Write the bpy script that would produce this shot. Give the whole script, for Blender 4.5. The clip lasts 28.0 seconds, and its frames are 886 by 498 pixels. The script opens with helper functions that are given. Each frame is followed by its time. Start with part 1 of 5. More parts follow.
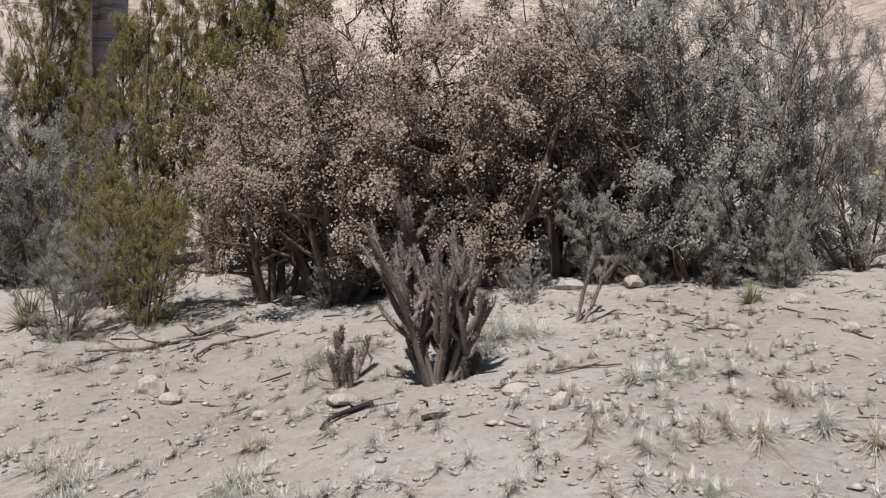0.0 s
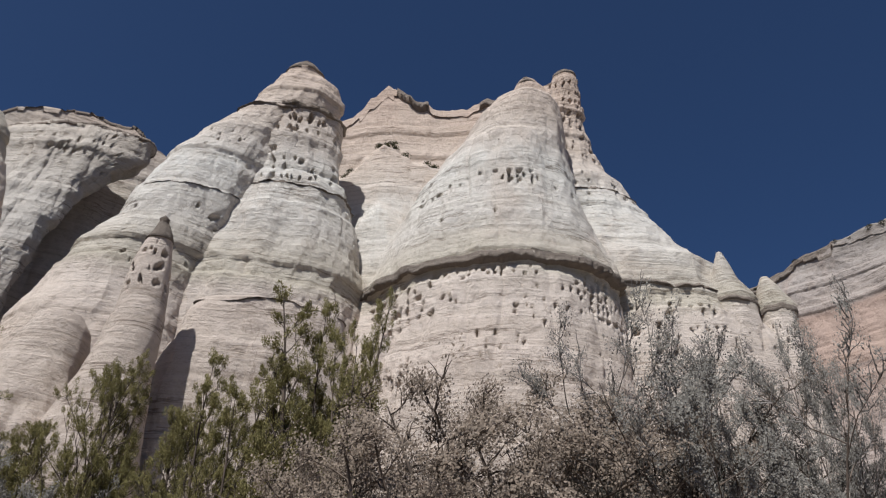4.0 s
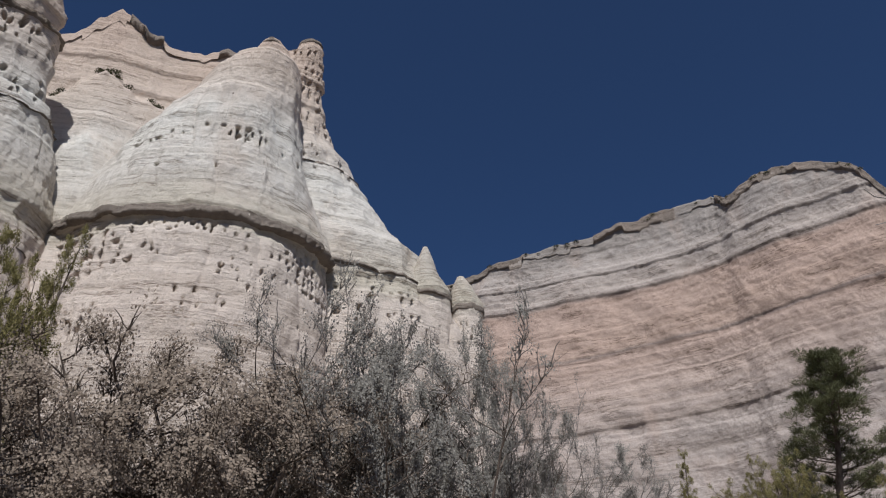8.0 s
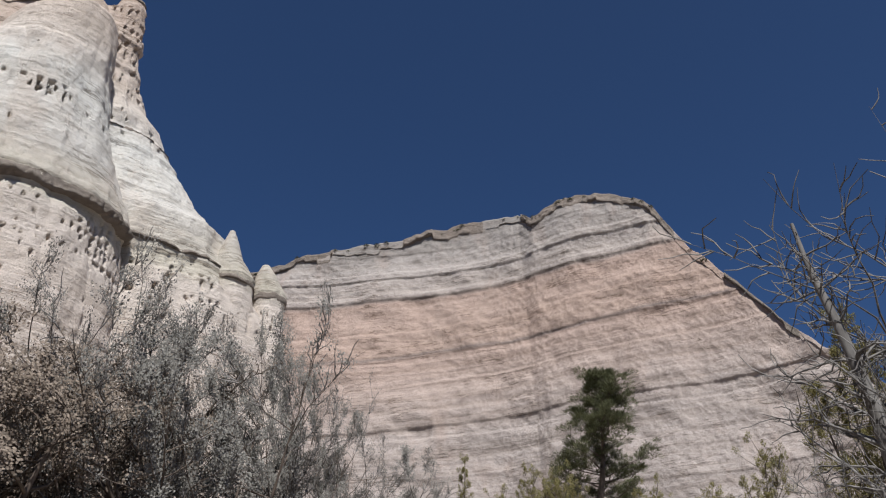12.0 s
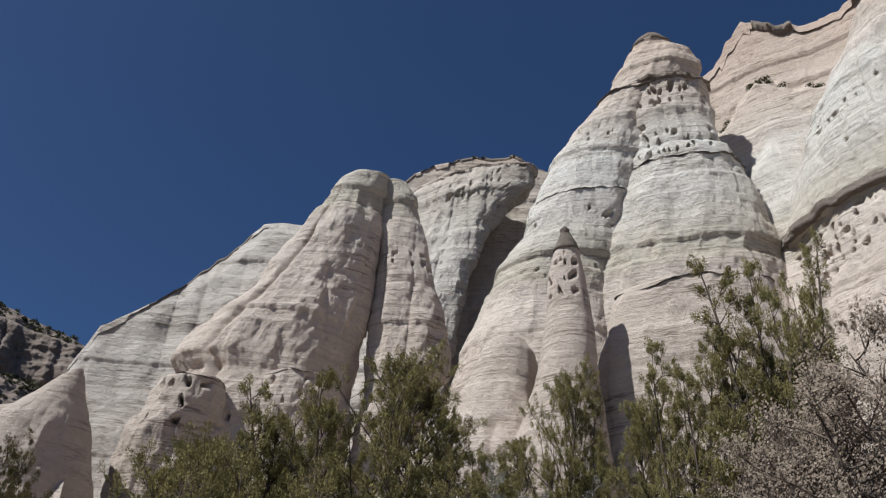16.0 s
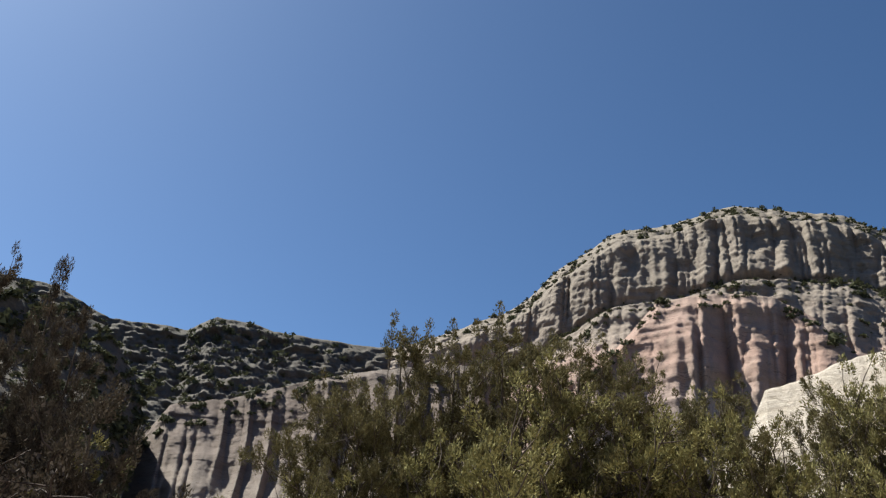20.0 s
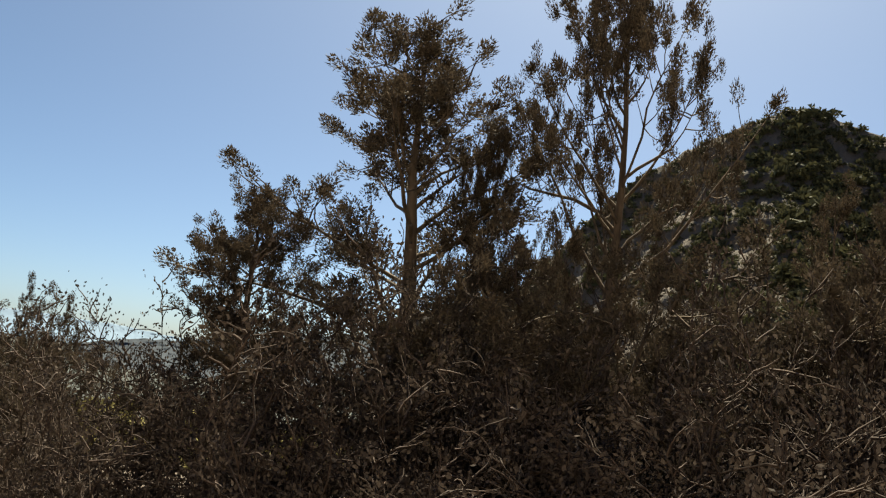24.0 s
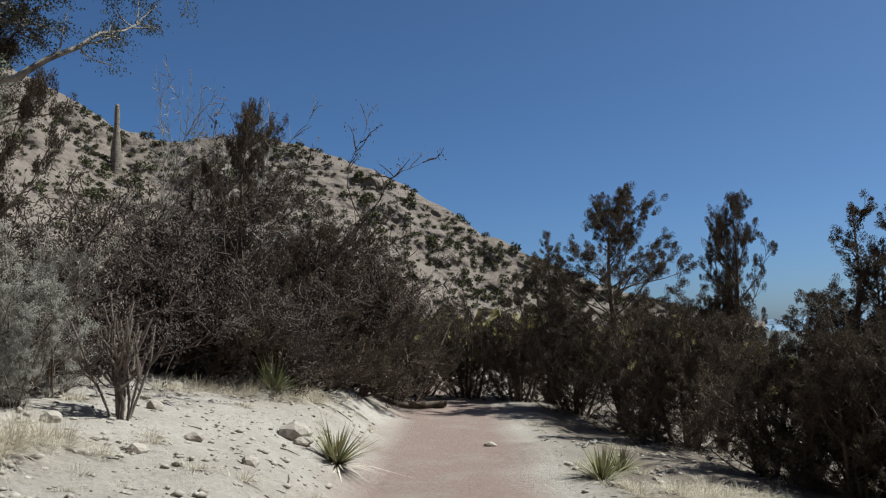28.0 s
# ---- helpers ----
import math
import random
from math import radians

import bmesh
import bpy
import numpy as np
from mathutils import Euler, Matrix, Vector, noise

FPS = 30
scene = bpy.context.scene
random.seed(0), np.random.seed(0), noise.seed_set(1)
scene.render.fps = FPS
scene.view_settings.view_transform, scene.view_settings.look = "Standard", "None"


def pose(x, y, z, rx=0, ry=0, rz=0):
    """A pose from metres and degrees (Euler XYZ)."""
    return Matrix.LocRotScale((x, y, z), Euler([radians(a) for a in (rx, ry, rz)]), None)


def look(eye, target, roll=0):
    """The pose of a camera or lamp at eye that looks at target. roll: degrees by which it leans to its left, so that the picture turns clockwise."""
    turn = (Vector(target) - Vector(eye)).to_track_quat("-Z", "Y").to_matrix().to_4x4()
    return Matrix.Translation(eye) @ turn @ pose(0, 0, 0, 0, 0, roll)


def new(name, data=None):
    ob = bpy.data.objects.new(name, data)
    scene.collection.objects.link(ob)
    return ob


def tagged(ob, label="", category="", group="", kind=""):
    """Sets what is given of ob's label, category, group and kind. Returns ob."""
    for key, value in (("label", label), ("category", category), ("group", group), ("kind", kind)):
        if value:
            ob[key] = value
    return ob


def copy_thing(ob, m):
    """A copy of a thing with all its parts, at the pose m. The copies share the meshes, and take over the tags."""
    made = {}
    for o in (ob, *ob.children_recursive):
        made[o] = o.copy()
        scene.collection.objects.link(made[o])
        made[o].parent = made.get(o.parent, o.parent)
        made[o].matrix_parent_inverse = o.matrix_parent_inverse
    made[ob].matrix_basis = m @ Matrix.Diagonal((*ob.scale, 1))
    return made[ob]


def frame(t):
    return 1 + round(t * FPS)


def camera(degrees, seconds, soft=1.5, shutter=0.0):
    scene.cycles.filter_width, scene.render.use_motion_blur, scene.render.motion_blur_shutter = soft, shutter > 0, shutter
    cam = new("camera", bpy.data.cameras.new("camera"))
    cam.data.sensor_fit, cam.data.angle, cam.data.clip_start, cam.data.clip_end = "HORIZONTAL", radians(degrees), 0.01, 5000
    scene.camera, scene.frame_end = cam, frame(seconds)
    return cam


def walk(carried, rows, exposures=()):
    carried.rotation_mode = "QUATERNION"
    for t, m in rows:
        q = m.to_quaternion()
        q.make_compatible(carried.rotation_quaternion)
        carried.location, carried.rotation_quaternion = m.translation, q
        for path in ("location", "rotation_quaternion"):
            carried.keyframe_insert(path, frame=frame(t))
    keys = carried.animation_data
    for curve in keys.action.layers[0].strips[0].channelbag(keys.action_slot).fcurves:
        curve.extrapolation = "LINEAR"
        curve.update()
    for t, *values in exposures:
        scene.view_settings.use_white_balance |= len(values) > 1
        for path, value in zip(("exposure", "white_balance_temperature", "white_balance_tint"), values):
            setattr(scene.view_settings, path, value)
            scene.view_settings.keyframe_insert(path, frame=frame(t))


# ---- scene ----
EYE = 1.6
cam = camera(55.96, 28.0, soft=1.2)
# seconds, heading to the left, pitch, lean
TURNS = [
    (0.0, -17.04, 7.51, -1.07),
    (0.5, -17.08, 10.77, -1.00),
    (1.0, -16.53, 14.85, -1.28),
    (1.5, -15.74, 18.85, -1.85),
    (2.0, -15.30, 22.85, -1.68),
    (2.5, -14.33, 26.36, -1.99),
    (3.0, -14.15, 30.80, -2.36),
    (3.5, -13.86, 33.47, -1.51),
    (5.5, -14.75, 33.84, -1.62),
    (6.0, -14.78, 33.46, -1.41),
    (6.5, -16.06, 33.35, -1.50),
    (7.0, -22.01, 32.74, -1.13),
    (7.5, -28.65, 32.47, -0.11),
    (8.0, -35.86, 31.92, 0.60),
    (8.5, -41.29, 31.39, 0.69),
    (9.0, -45.80, 31.39, 1.09),
    (9.5, -50.55, 30.67, 0.85),
    (10.0, -51.94, 30.63, 1.34),
    (10.5, -51.93, 30.70, 1.56),
    (11.0, -50.82, 31.03, 1.81),
    (11.5, -50.73, 31.47, 1.87),
    (13.5, -36.64, 31.68, 1.39),
    (14.0, -25.18, 32.29, 1.06),
    (14.5, -14.02, 32.24, 0.38),
    (15.0, -2.77, 32.32, 0.09),
    (15.5, 9.00, 31.85, -0.45),
    (16.0, 18.16, 31.91, -1.33),
    (16.5, 26.13, 32.04, -1.43),
    (17.0, 33.90, 31.18, -1.89),
    (17.5, 41.72, 30.38, -1.84),
    (18.0, 48.07, 29.96, -1.75),
    (18.5, 53.32, 28.67, -1.07),
    (19.0, 62.04, 25.98, -1.77),
    (19.5, 69.48, 25.41, -3.60),
    (20.0, 79.13, 23.92, -4.37),
    (20.5, 87.84, 22.72, -4.98),
    (21.0, 96.31, 21.91, -5.57),
    (21.5, 105.61, 20.87, -6.53),
    (22.0, 117.55, 19.00, -8.14),
    (22.5, 127.05, 16.82, -8.60),
    (24.5, 164.60, 6.94, -4.09),
    (25.0, 173.65, 6.14, -2.97),
    (25.5, 182.50, 4.61, -2.29),
    (26.0, 192.67, 4.65, -1.53),
    (26.5, 200.33, 5.26, -0.24),
    (27.0, 207.48, 5.59, 0.94),
    (27.5, 214.41, 5.08, 0.15),
    (28.0, 223.10, 5.37, 0.55),
]
walk(cam, [(t, pose(0, 0, EYE, 90 + p, r, y)) for t, y, p, r in TURNS],
     exposures=[(0, 0.6, 5900, 8), (1, 0.75, 5800, 7), (2, 0.6, 5800, 8), (3, 0.3, 5850, 9), (7, 0.05, 5800, 9), (8, 0.02, 5750, 9), (9, 0.1, 5700, 9), (10, 0.30, 5780, 9), (11, 0.35, 5760, 8), (14, 0.18, 5800, 8), (17, 0.4, 5700, 5), (18, 0.65, 5650, 3), (19, 0.98, 5750, -2), (20, 1.22, 6100, -2), (21, 1.22, 6400, -3), (22, 1.45, 7000, -2), (25, 1.42, 8000, -2), (26, 0.86, 6800, 0), (27, 0.72, 6150, -1), (28, 0.72, 5850, -1)])

# ---- light ----
SUN_AZ, SUN_EL = 143.0, 53.0
world = bpy.data.worlds.new("sky")
scene.world = world
world.use_nodes = True
wn = world.node_tree.nodes
sky = wn.new("ShaderNodeTexSky")
sky.sky_type, sky.sun_disc = "NISHITA", False
sky.sun_elevation, sky.sun_rotation = radians(SUN_EL), radians(-SUN_AZ)
sky.altitude, sky.air_density, sky.dust_density, sky.ozone_density = 1800, 0.76, 5.2, 8.5
wn["Background"].inputs["Strength"].default_value = 0.056
world.node_tree.links.new(sky.outputs[0], wn["Background"].inputs["Color"])
sun = new("sun", bpy.data.lights.new("sun", "SUN"))
sun.data.energy, sun.data.angle, sun.data.color = 4.8, radians(0.53), (1.0, 0.95, 0.88)
sun_way = Vector((-math.sin(radians(SUN_AZ)) * math.cos(radians(SUN_EL)), math.cos(radians(SUN_AZ)) * math.cos(radians(SUN_EL)), math.sin(radians(SUN_EL))))
sun.matrix_world = look(sun_way * 300, (0, 0, 0))


# ---- materials ----
def base_material(name, rough=0.9):
    m = bpy.data.materials.new(name)
    m.use_nodes = True
    b = m.node_tree.nodes["Principled BSDF"]
    b.inputs["Roughness"].default_value = rough
    b.inputs["Specular IOR Level"].default_value = 0.2
    return m, m.node_tree.nodes, m.node_tree.links, b


def ramp(nodes, stops):
    r = nodes.new("ShaderNodeValToRGB")
    e = r.color_ramp.elements
    while len(e) < len(stops):
        e.new(0.5)
    for k, (p, c) in enumerate(stops):
        e[k].position, e[k].color = p, (*c, 1)
    return r


def noise_at(nodes, links, scale, stretch=(1, 1, 1), detail=6, rough=0.6):
    tc, mp, nz = nodes.new("ShaderNodeTexCoord"), nodes.new("ShaderNodeMapping"), nodes.new("ShaderNodeTexNoise")
    mp.inputs["Scale"].default_value = stretch
    nz.inputs["Scale"].default_value, nz.inputs["Detail"].default_value, nz.inputs["Roughness"].default_value = scale, detail, rough
    links.new(tc.outputs["Object"], mp.inputs["Vector"])
    links.new(mp.outputs["Vector"], nz.inputs["Vector"])
    return nz


def mix_colour(nodes, links, fac, a, b, blend="MIX"):
    x = nodes.new("ShaderNodeMix")
    x.data_type, x.blend_type = "RGBA", blend
    for sock, v in ((0, fac), (6, a), (7, b)):
        if hasattr(v, "links") or hasattr(v, "is_linked"):
            links.new(v, x.inputs[sock])
        elif isinstance(v, (int, float)):
            x.inputs[sock].default_value = v
        else:
            x.inputs[sock].default_value = (*v, 1)
    return x.outputs[2]


def rock_material(name, zstops, stain, streak=0.62, bump=0.7, thin_scale=2.2, wander=2.0, along=0.05):
    """Layered tuff: colour beds by height, thin dark seams, blotches, fine grain."""
    m, n, l, b = base_material(name, 0.95)
    geo, sep = n.new("ShaderNodeNewGeometry"), n.new("ShaderNodeSeparateXYZ")
    l.new(geo.outputs["Position"], sep.inputs[0])
    warp = noise_at(n, l, 0.06, (1, 1, 1), 5, 0.6)
    wm = n.new("ShaderNodeMath")
    wm.operation, wm.inputs[1].default_value = "MULTIPLY_ADD", wander * 4
    l.new(warp.outputs["Fac"], wm.inputs[0])
    l.new(sep.outputs["Z"], wm.inputs[2])
    lo, hi = zstops[0][0], zstops[-1][0]
    mr = n.new("ShaderNodeMapRange")
    mr.inputs["From Min"].default_value, mr.inputs["From Max"].default_value = lo + wander * 2, hi + wander * 2
    l.new(wm.outputs[0], mr.inputs["Value"])
    col = ramp(n, [((z - lo) / (hi - lo), c) for z, c in zstops])
    l.new(mr.outputs[0], col.inputs["Fac"])
    thin = noise_at(n, l, 1.0, (along, along, thin_scale), 6, 0.7)
    tr = ramp(n, [(0.30, (streak, streak * 0.96, streak * 0.92)), (0.44, (0.93, 0.92, 0.90)), (0.55, (1, 1, 1)), (0.72, (1.10, 1.09, 1.07))])
    l.new(thin.outputs["Fac"], tr.inputs["Fac"])
    c = mix_colour(n, l, 0.85, col.outputs["Color"], tr.outputs["Color"], "MULTIPLY")
    blot = noise_at(n, l, 0.22, (1, 1, 0.45), 8, 0.7)
    br = ramp(n, [(0.50, (0, 0, 0)), (0.68, (0.55, 0.55, 0.55))])
    l.new(blot.outputs["Fac"], br.inputs["Fac"])
    c = mix_colour(n, l, br.outputs["Color"], c, stain)
    fine = noise_at(n, l, 2.5, (1, 1, 1.6), 8, 0.75)
    fr = ramp(n, [(0.30, (0.74, 0.73, 0.71)), (0.5, (1, 1, 1)), (0.75, (1.08, 1.08, 1.07))])
    l.new(fine.outputs["Fac"], fr.inputs["Fac"])
    c = mix_colour(n, l, 0.8, c, fr.outputs["Color"], "MULTIPLY")
    seam = noise_at(n, l, 1.0, (0.07, 0.07, 0.9), 5, 0.62)
    sr = ramp(n, [(0.480, (1, 1, 1)), (0.493, (0.42, 0.39, 0.36)), (0.503, (0.48, 0.45, 0.42)), (0.514, (1, 1, 1))])
    l.new(seam.outputs["Fac"], sr.inputs["Fac"])
    broken = noise_at(n, l, 0.16, (1, 1, 1), 4, 0.6)
    brk = ramp(n, [(0.47, (0, 0, 0)), (0.58, (0.9, 0.9, 0.9))])
    l.new(broken.outputs["Fac"], brk.inputs["Fac"])
    c = mix_colour(n, l, brk.outputs["Color"], c, mix_colour(n, l, 1.0, c, sr.outputs["Color"], "MULTIPLY"))
    crack = noise_at(n, l, 0.22, (1, 1, 0.35), 7, 0.6)
    cr = ramp(n, [(0.492, (1, 1, 1)), (0.498, (0.55, 0.52, 0.5)), (0.504, (1, 1, 1))])
    l.new(crack.outputs["Fac"], cr.inputs["Fac"])
    patchy = noise_at(n, l, 0.11, (1, 1, 1), 3, 0.5)
    pr = ramp(n, [(0.52, (0, 0, 0)), (0.6, (0.8, 0.8, 0.8))])
    l.new(patchy.outputs["Fac"], pr.inputs["Fac"])
    c = mix_colour(n, l, pr.outputs["Color"], c, mix_colour(n, l, 1.0, c, cr.outputs["Color"], "MULTIPLY"))
    l.new(c, b.inputs["Base Color"])
    add = n.new("ShaderNodeMath")
    l.new(fine.outputs["Fac"], add.inputs[0])
    l.new(thin.outputs["Fac"], add.inputs[1])
    bp = n.new("ShaderNodeBump")
    bp.inputs["Strength"].default_value, bp.inputs["Distance"].default_value = bump, 0.35
    l.new(add.outputs[0], bp.inputs["Height"])
    l.new(bp.outputs["Normal"], b.inputs["Normal"])
    return m


CREAM = rock_material("cream_tuff", [(0, (0.49, 0.40, 0.33)), (18, (0.54, 0.45, 0.375)), (27, (0.60, 0.50, 0.42)), (33, (0.62, 0.53, 0.45)), (34.3, (0.50, 0.44, 0.35)), (37, (0.55, 0.49, 0.41)), (39, (0.62, 0.565, 0.495)), (45, (0.64, 0.60, 0.535)), (48, (0.61, 0.535, 0.46)), (52, (0.585, 0.485, 0.40)), (57, (0.57, 0.45, 0.36)), (63, (0.50, 0.38, 0.30))], (0.50, 0.405, 0.325), streak=0.70, wander=1.6)
PALE = rock_material("pale_tuff", [(0, (0.46, 0.39, 0.33)), (24, (0.51, 0.45, 0.39)), (36, (0.56, 0.495, 0.43)), (44, (0.59, 0.535, 0.47)), (54, (0.54, 0.475, 0.40)), (62, (0.53, 0.44, 0.36)), (68, (0.48, 0.36, 0.28))], (0.43, 0.355, 0.29), streak=0.66)
PINK = rock_material("pink_tuff", [(8, (0.40, 0.34, 0.30)), (34, (0.41, 0.34, 0.295)), (40, (0.42, 0.325, 0.27)), (45.0, (0.425, 0.31, 0.248)), (45.4, (0.27, 0.21, 0.178)), (45.8, (0.43, 0.312, 0.245)), (53.5, (0.43, 0.312, 0.248)), (54.2, (0.28, 0.228, 0.195)), (54.8, (0.42, 0.35, 0.30)), (60, (0.38, 0.328, 0.288)), (64, (0.30, 0.262, 0.228))], (0.37, 0.275, 0.22), thin_scale=1.0, wander=0.5, streak=0.72, along=0.012, bump=0.55)
MESA = rock_material("grey_tuff", [(10, (0.374, 0.308, 0.270)), (35, (0.363, 0.281, 0.242)), (50, (0.341, 0.220, 0.178)), (64, (0.325, 0.218, 0.179)), (70, (0.248, 0.189, 0.157)), (85, (0.220, 0.173, 0.143)), (118, (0.204, 0.162, 0.132)), (130, (0.220, 0.178, 0.143))], (0.209, 0.165, 0.132), thin_scale=0.35, wander=4)
# Pinkish tuff of the skirts, darkened: their shade is put into the colour.
SKIRT = rock_material("shaded_pinkish_tuff", [(10, (0.25, 0.205, 0.178)), (26, (0.195, 0.148, 0.127)), (40, (0.155, 0.112, 0.094)), (60, (0.145, 0.112, 0.094))], (0.17, 0.13, 0.108), thin_scale=0.5, wander=3)
# Darker copy of the scree, backlight shade put in, for ridge and hill.
SHADED_SCREE = rock_material("shaded_scree", [(-5, (0.115, 0.092, 0.078)), (140, (0.105, 0.085, 0.073))], (0.12, 0.105, 0.085), thin_scale=0.4, streak=0.8)
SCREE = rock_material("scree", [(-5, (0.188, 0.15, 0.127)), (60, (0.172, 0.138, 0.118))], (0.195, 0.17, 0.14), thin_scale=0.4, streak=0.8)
CAPROCK = rock_material("dark_caprock", [(0, (0.19, 0.155, 0.128)), (40, (0.22, 0.18, 0.145)), (80, (0.26, 0.205, 0.165))], (0.13, 0.11, 0.09))


def ground_material():
    m, n, l, b = base_material("sandy_soil", 1.0)
    big = noise_at(n, l, 0.35, (1, 1, 1), 6)
    col = ramp(n, [(0.3, (0.25, 0.211, 0.177)), (0.5, (0.332, 0.288, 0.249)), (0.7, (0.385, 0.344, 0.304))])
    l.new(big.outputs["Fac"], col.inputs["Fac"])
    fine = noise_at(n, l, 14, (1, 1, 1), 8, 0.75)
    fr = ramp(n, [(0.3, (0.6, 0.58, 0.55)), (0.55, (1, 1, 1)), (0.8, (1.15, 1.13, 1.1))])
    l.new(fine.outputs["Fac"], fr.inputs["Fac"])
    c = mix_colour(n, l, 0.8, col.outputs["Color"], fr.outputs["Color"], "MULTIPLY")
    geo = n.new("ShaderNodeNewGeometry")
    dot = n.new("ShaderNodeVectorMath")
    dot.operation = "DOT_PRODUCT"
    dot.inputs[1].default_value = (0.731, 0.682, 0)
    l.new(geo.outputs["Position"], dot.inputs[0])
    side = n.new("ShaderNodeMath")
    side.operation = "ABSOLUTE"
    l.new(dot.outputs["Value"], side.inputs[0])
    edge = n.new("ShaderNodeMath")
    edge.operation, edge.inputs[1].default_value = "MULTIPLY_ADD", 1.2
    l.new(big.outputs["Fac"], edge.inputs[0])
    l.new(side.outputs[0], edge.inputs[2])
    worn = n.new("ShaderNodeMapRange")
    worn.inputs["From Min"].default_value, worn.inputs["From Max"].default_value = 1.9, 1.3
    l.new(edge.outputs[0], worn.inputs["Value"])
    c = mix_colour(n, l, worn.outputs[0], c, mix_colour(n, l, 0.35, (0.235, 0.168, 0.142), fr.outputs["Color"], "MULTIPLY"))
    # Tree shade and litter are put into the soil colour below the path.
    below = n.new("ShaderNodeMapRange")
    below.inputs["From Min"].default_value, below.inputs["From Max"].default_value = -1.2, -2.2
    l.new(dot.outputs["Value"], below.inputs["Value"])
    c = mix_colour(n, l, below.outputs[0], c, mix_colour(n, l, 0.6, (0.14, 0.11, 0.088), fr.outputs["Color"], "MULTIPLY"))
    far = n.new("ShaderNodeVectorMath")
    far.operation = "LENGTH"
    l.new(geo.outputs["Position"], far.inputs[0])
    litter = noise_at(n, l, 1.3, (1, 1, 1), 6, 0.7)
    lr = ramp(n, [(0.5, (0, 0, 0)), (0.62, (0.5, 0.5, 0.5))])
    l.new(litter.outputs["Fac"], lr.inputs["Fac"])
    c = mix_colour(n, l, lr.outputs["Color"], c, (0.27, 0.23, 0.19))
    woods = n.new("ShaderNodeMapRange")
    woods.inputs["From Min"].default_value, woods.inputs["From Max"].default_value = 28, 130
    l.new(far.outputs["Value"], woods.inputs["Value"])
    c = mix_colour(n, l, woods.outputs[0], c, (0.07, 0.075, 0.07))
    l.new(c, b.inputs["Base Color"])
    bp = n.new("ShaderNodeBump")
    bp.inputs["Strength"].default_value, bp.inputs["Distance"].default_value = 0.8, 0.05
    l.new(fine.outputs["Fac"], bp.inputs["Height"])
    l.new(bp.outputs["Normal"], b.inputs["Normal"])
    return m


def leaf_material(name, a, b_, rough=0.7, through_light=0.14):
    m, n, l, b = base_material(name, rough)
    geo = n.new("ShaderNodeNewGeometry")
    b.inputs["Specular IOR Level"].default_value = 0.03
    r = ramp(n, [(0.0, a), (1.0, b_)])
    l.new(geo.outputs["Random Per Island"], r.inputs["Fac"])
    l.new(r.outputs["Color"], b.inputs["Base Color"])
    thin_leaf, mix = n.new("ShaderNodeBsdfTranslucent"), n.new("ShaderNodeMixShader")
    l.new(r.outputs["Color"], thin_leaf.inputs["Color"])
    mix.inputs[0].default_value = through_light
    l.new(b.outputs[0], mix.inputs[1])
    l.new(thin_leaf.outputs[0], mix.inputs[2])
    l.new(mix.outputs[0], n["Material Output"].inputs["Surface"])
    return m


def bark_material(name, a, b_):
    m, n, l, b = base_material(name, 0.95)
    nz = noise_at(n, l, 9, (1, 1, 0.25), 5)
    r = ramp(n, [(0.35, a), (0.7, b_)])
    l.new(nz.outputs["Fac"], r.inputs["Fac"])
    l.new(r.outputs["Color"], b.inputs["Base Color"])
    return m


SOIL = ground_material()
JUNIPER_LEAF = leaf_material("juniper_scale_leaves", (0.14, 0.125, 0.05), (0.30, 0.255, 0.108))
# Browner, darker juniper leaves: shade of backlit trees is put into the colour.
SHADED_JUNIPER = leaf_material("shaded_brown_green_leaves", (0.054, 0.043, 0.033), (0.125, 0.097, 0.072))
OAK_LEAF = leaf_material("dry_oak_leaves", (0.18, 0.145, 0.112), (0.35, 0.275, 0.21))
GREY_LEAF = leaf_material("grey_shrub_leaves", (0.17, 0.157, 0.134), (0.30, 0.275, 0.237))
SCRUB_LEAF = leaf_material("dark_scrub_leaves", (0.045, 0.045, 0.025), (0.10, 0.095, 0.05))
PINE_LEAF = leaf_material("pine_needles", (0.075, 0.082, 0.042), (0.17, 0.165, 0.085))
BARK = bark_material("brown_bark", (0.06, 0.045, 0.035), (0.17, 0.13, 0.10))
GREY_BARK = bark_material("weathered_grey_wood", (0.10, 0.088, 0.078), (0.27, 0.245, 0.22))
TWIG = bark_material("grey_twigs", (0.13, 0.115, 0.10), (0.30, 0.265, 0.24))


# ---- numbers helpers ----
def way(az):
    a = np.radians(az)
    return np.stack([-np.sin(a), np.cos(a)], -1)


def hash3(i, j, k, seed):
    h = (i * 374761393 + j * 668265263 + k * 2147483647 + seed * 1274126177) & 0xFFFFFFFF
    h = ((h ^ (h >> 13)) * 1274126177) & 0xFFFFFFFF
    h = ((h ^ (h >> 16)) * 2246822519) & 0xFFFFFFFF
    return ((h ^ (h >> 15)) & 0xFFFFFF) / float(0xFFFFFF)


def vnoise(p, seed=0):
    """Smooth value noise, -1 to 1."""
    q = np.floor(p).astype(np.int64)
    f = p - q
    f = f * f * (3 - 2 * f)
    out = 0
    for a in (0, 1):
        for b in (0, 1):
            for c in (0, 1):
                w = (f[..., 0] if a else 1 - f[..., 0]) * (f[..., 1] if b else 1 - f[..., 1]) * (f[..., 2] if c else 1 - f[..., 2])
                out = out + w * hash3(q[..., 0] + a, q[..., 1] + b, q[..., 2] + c, seed)
    return out * 2 - 1


def fbm(p, octaves=4, seed=0, gain=0.5):
    out, amp = 0, 1.0
    for o in range(octaves):
        out = out + amp * vnoise(p * 2.0 ** o, seed + o * 17)
        amp *= gain
    return out


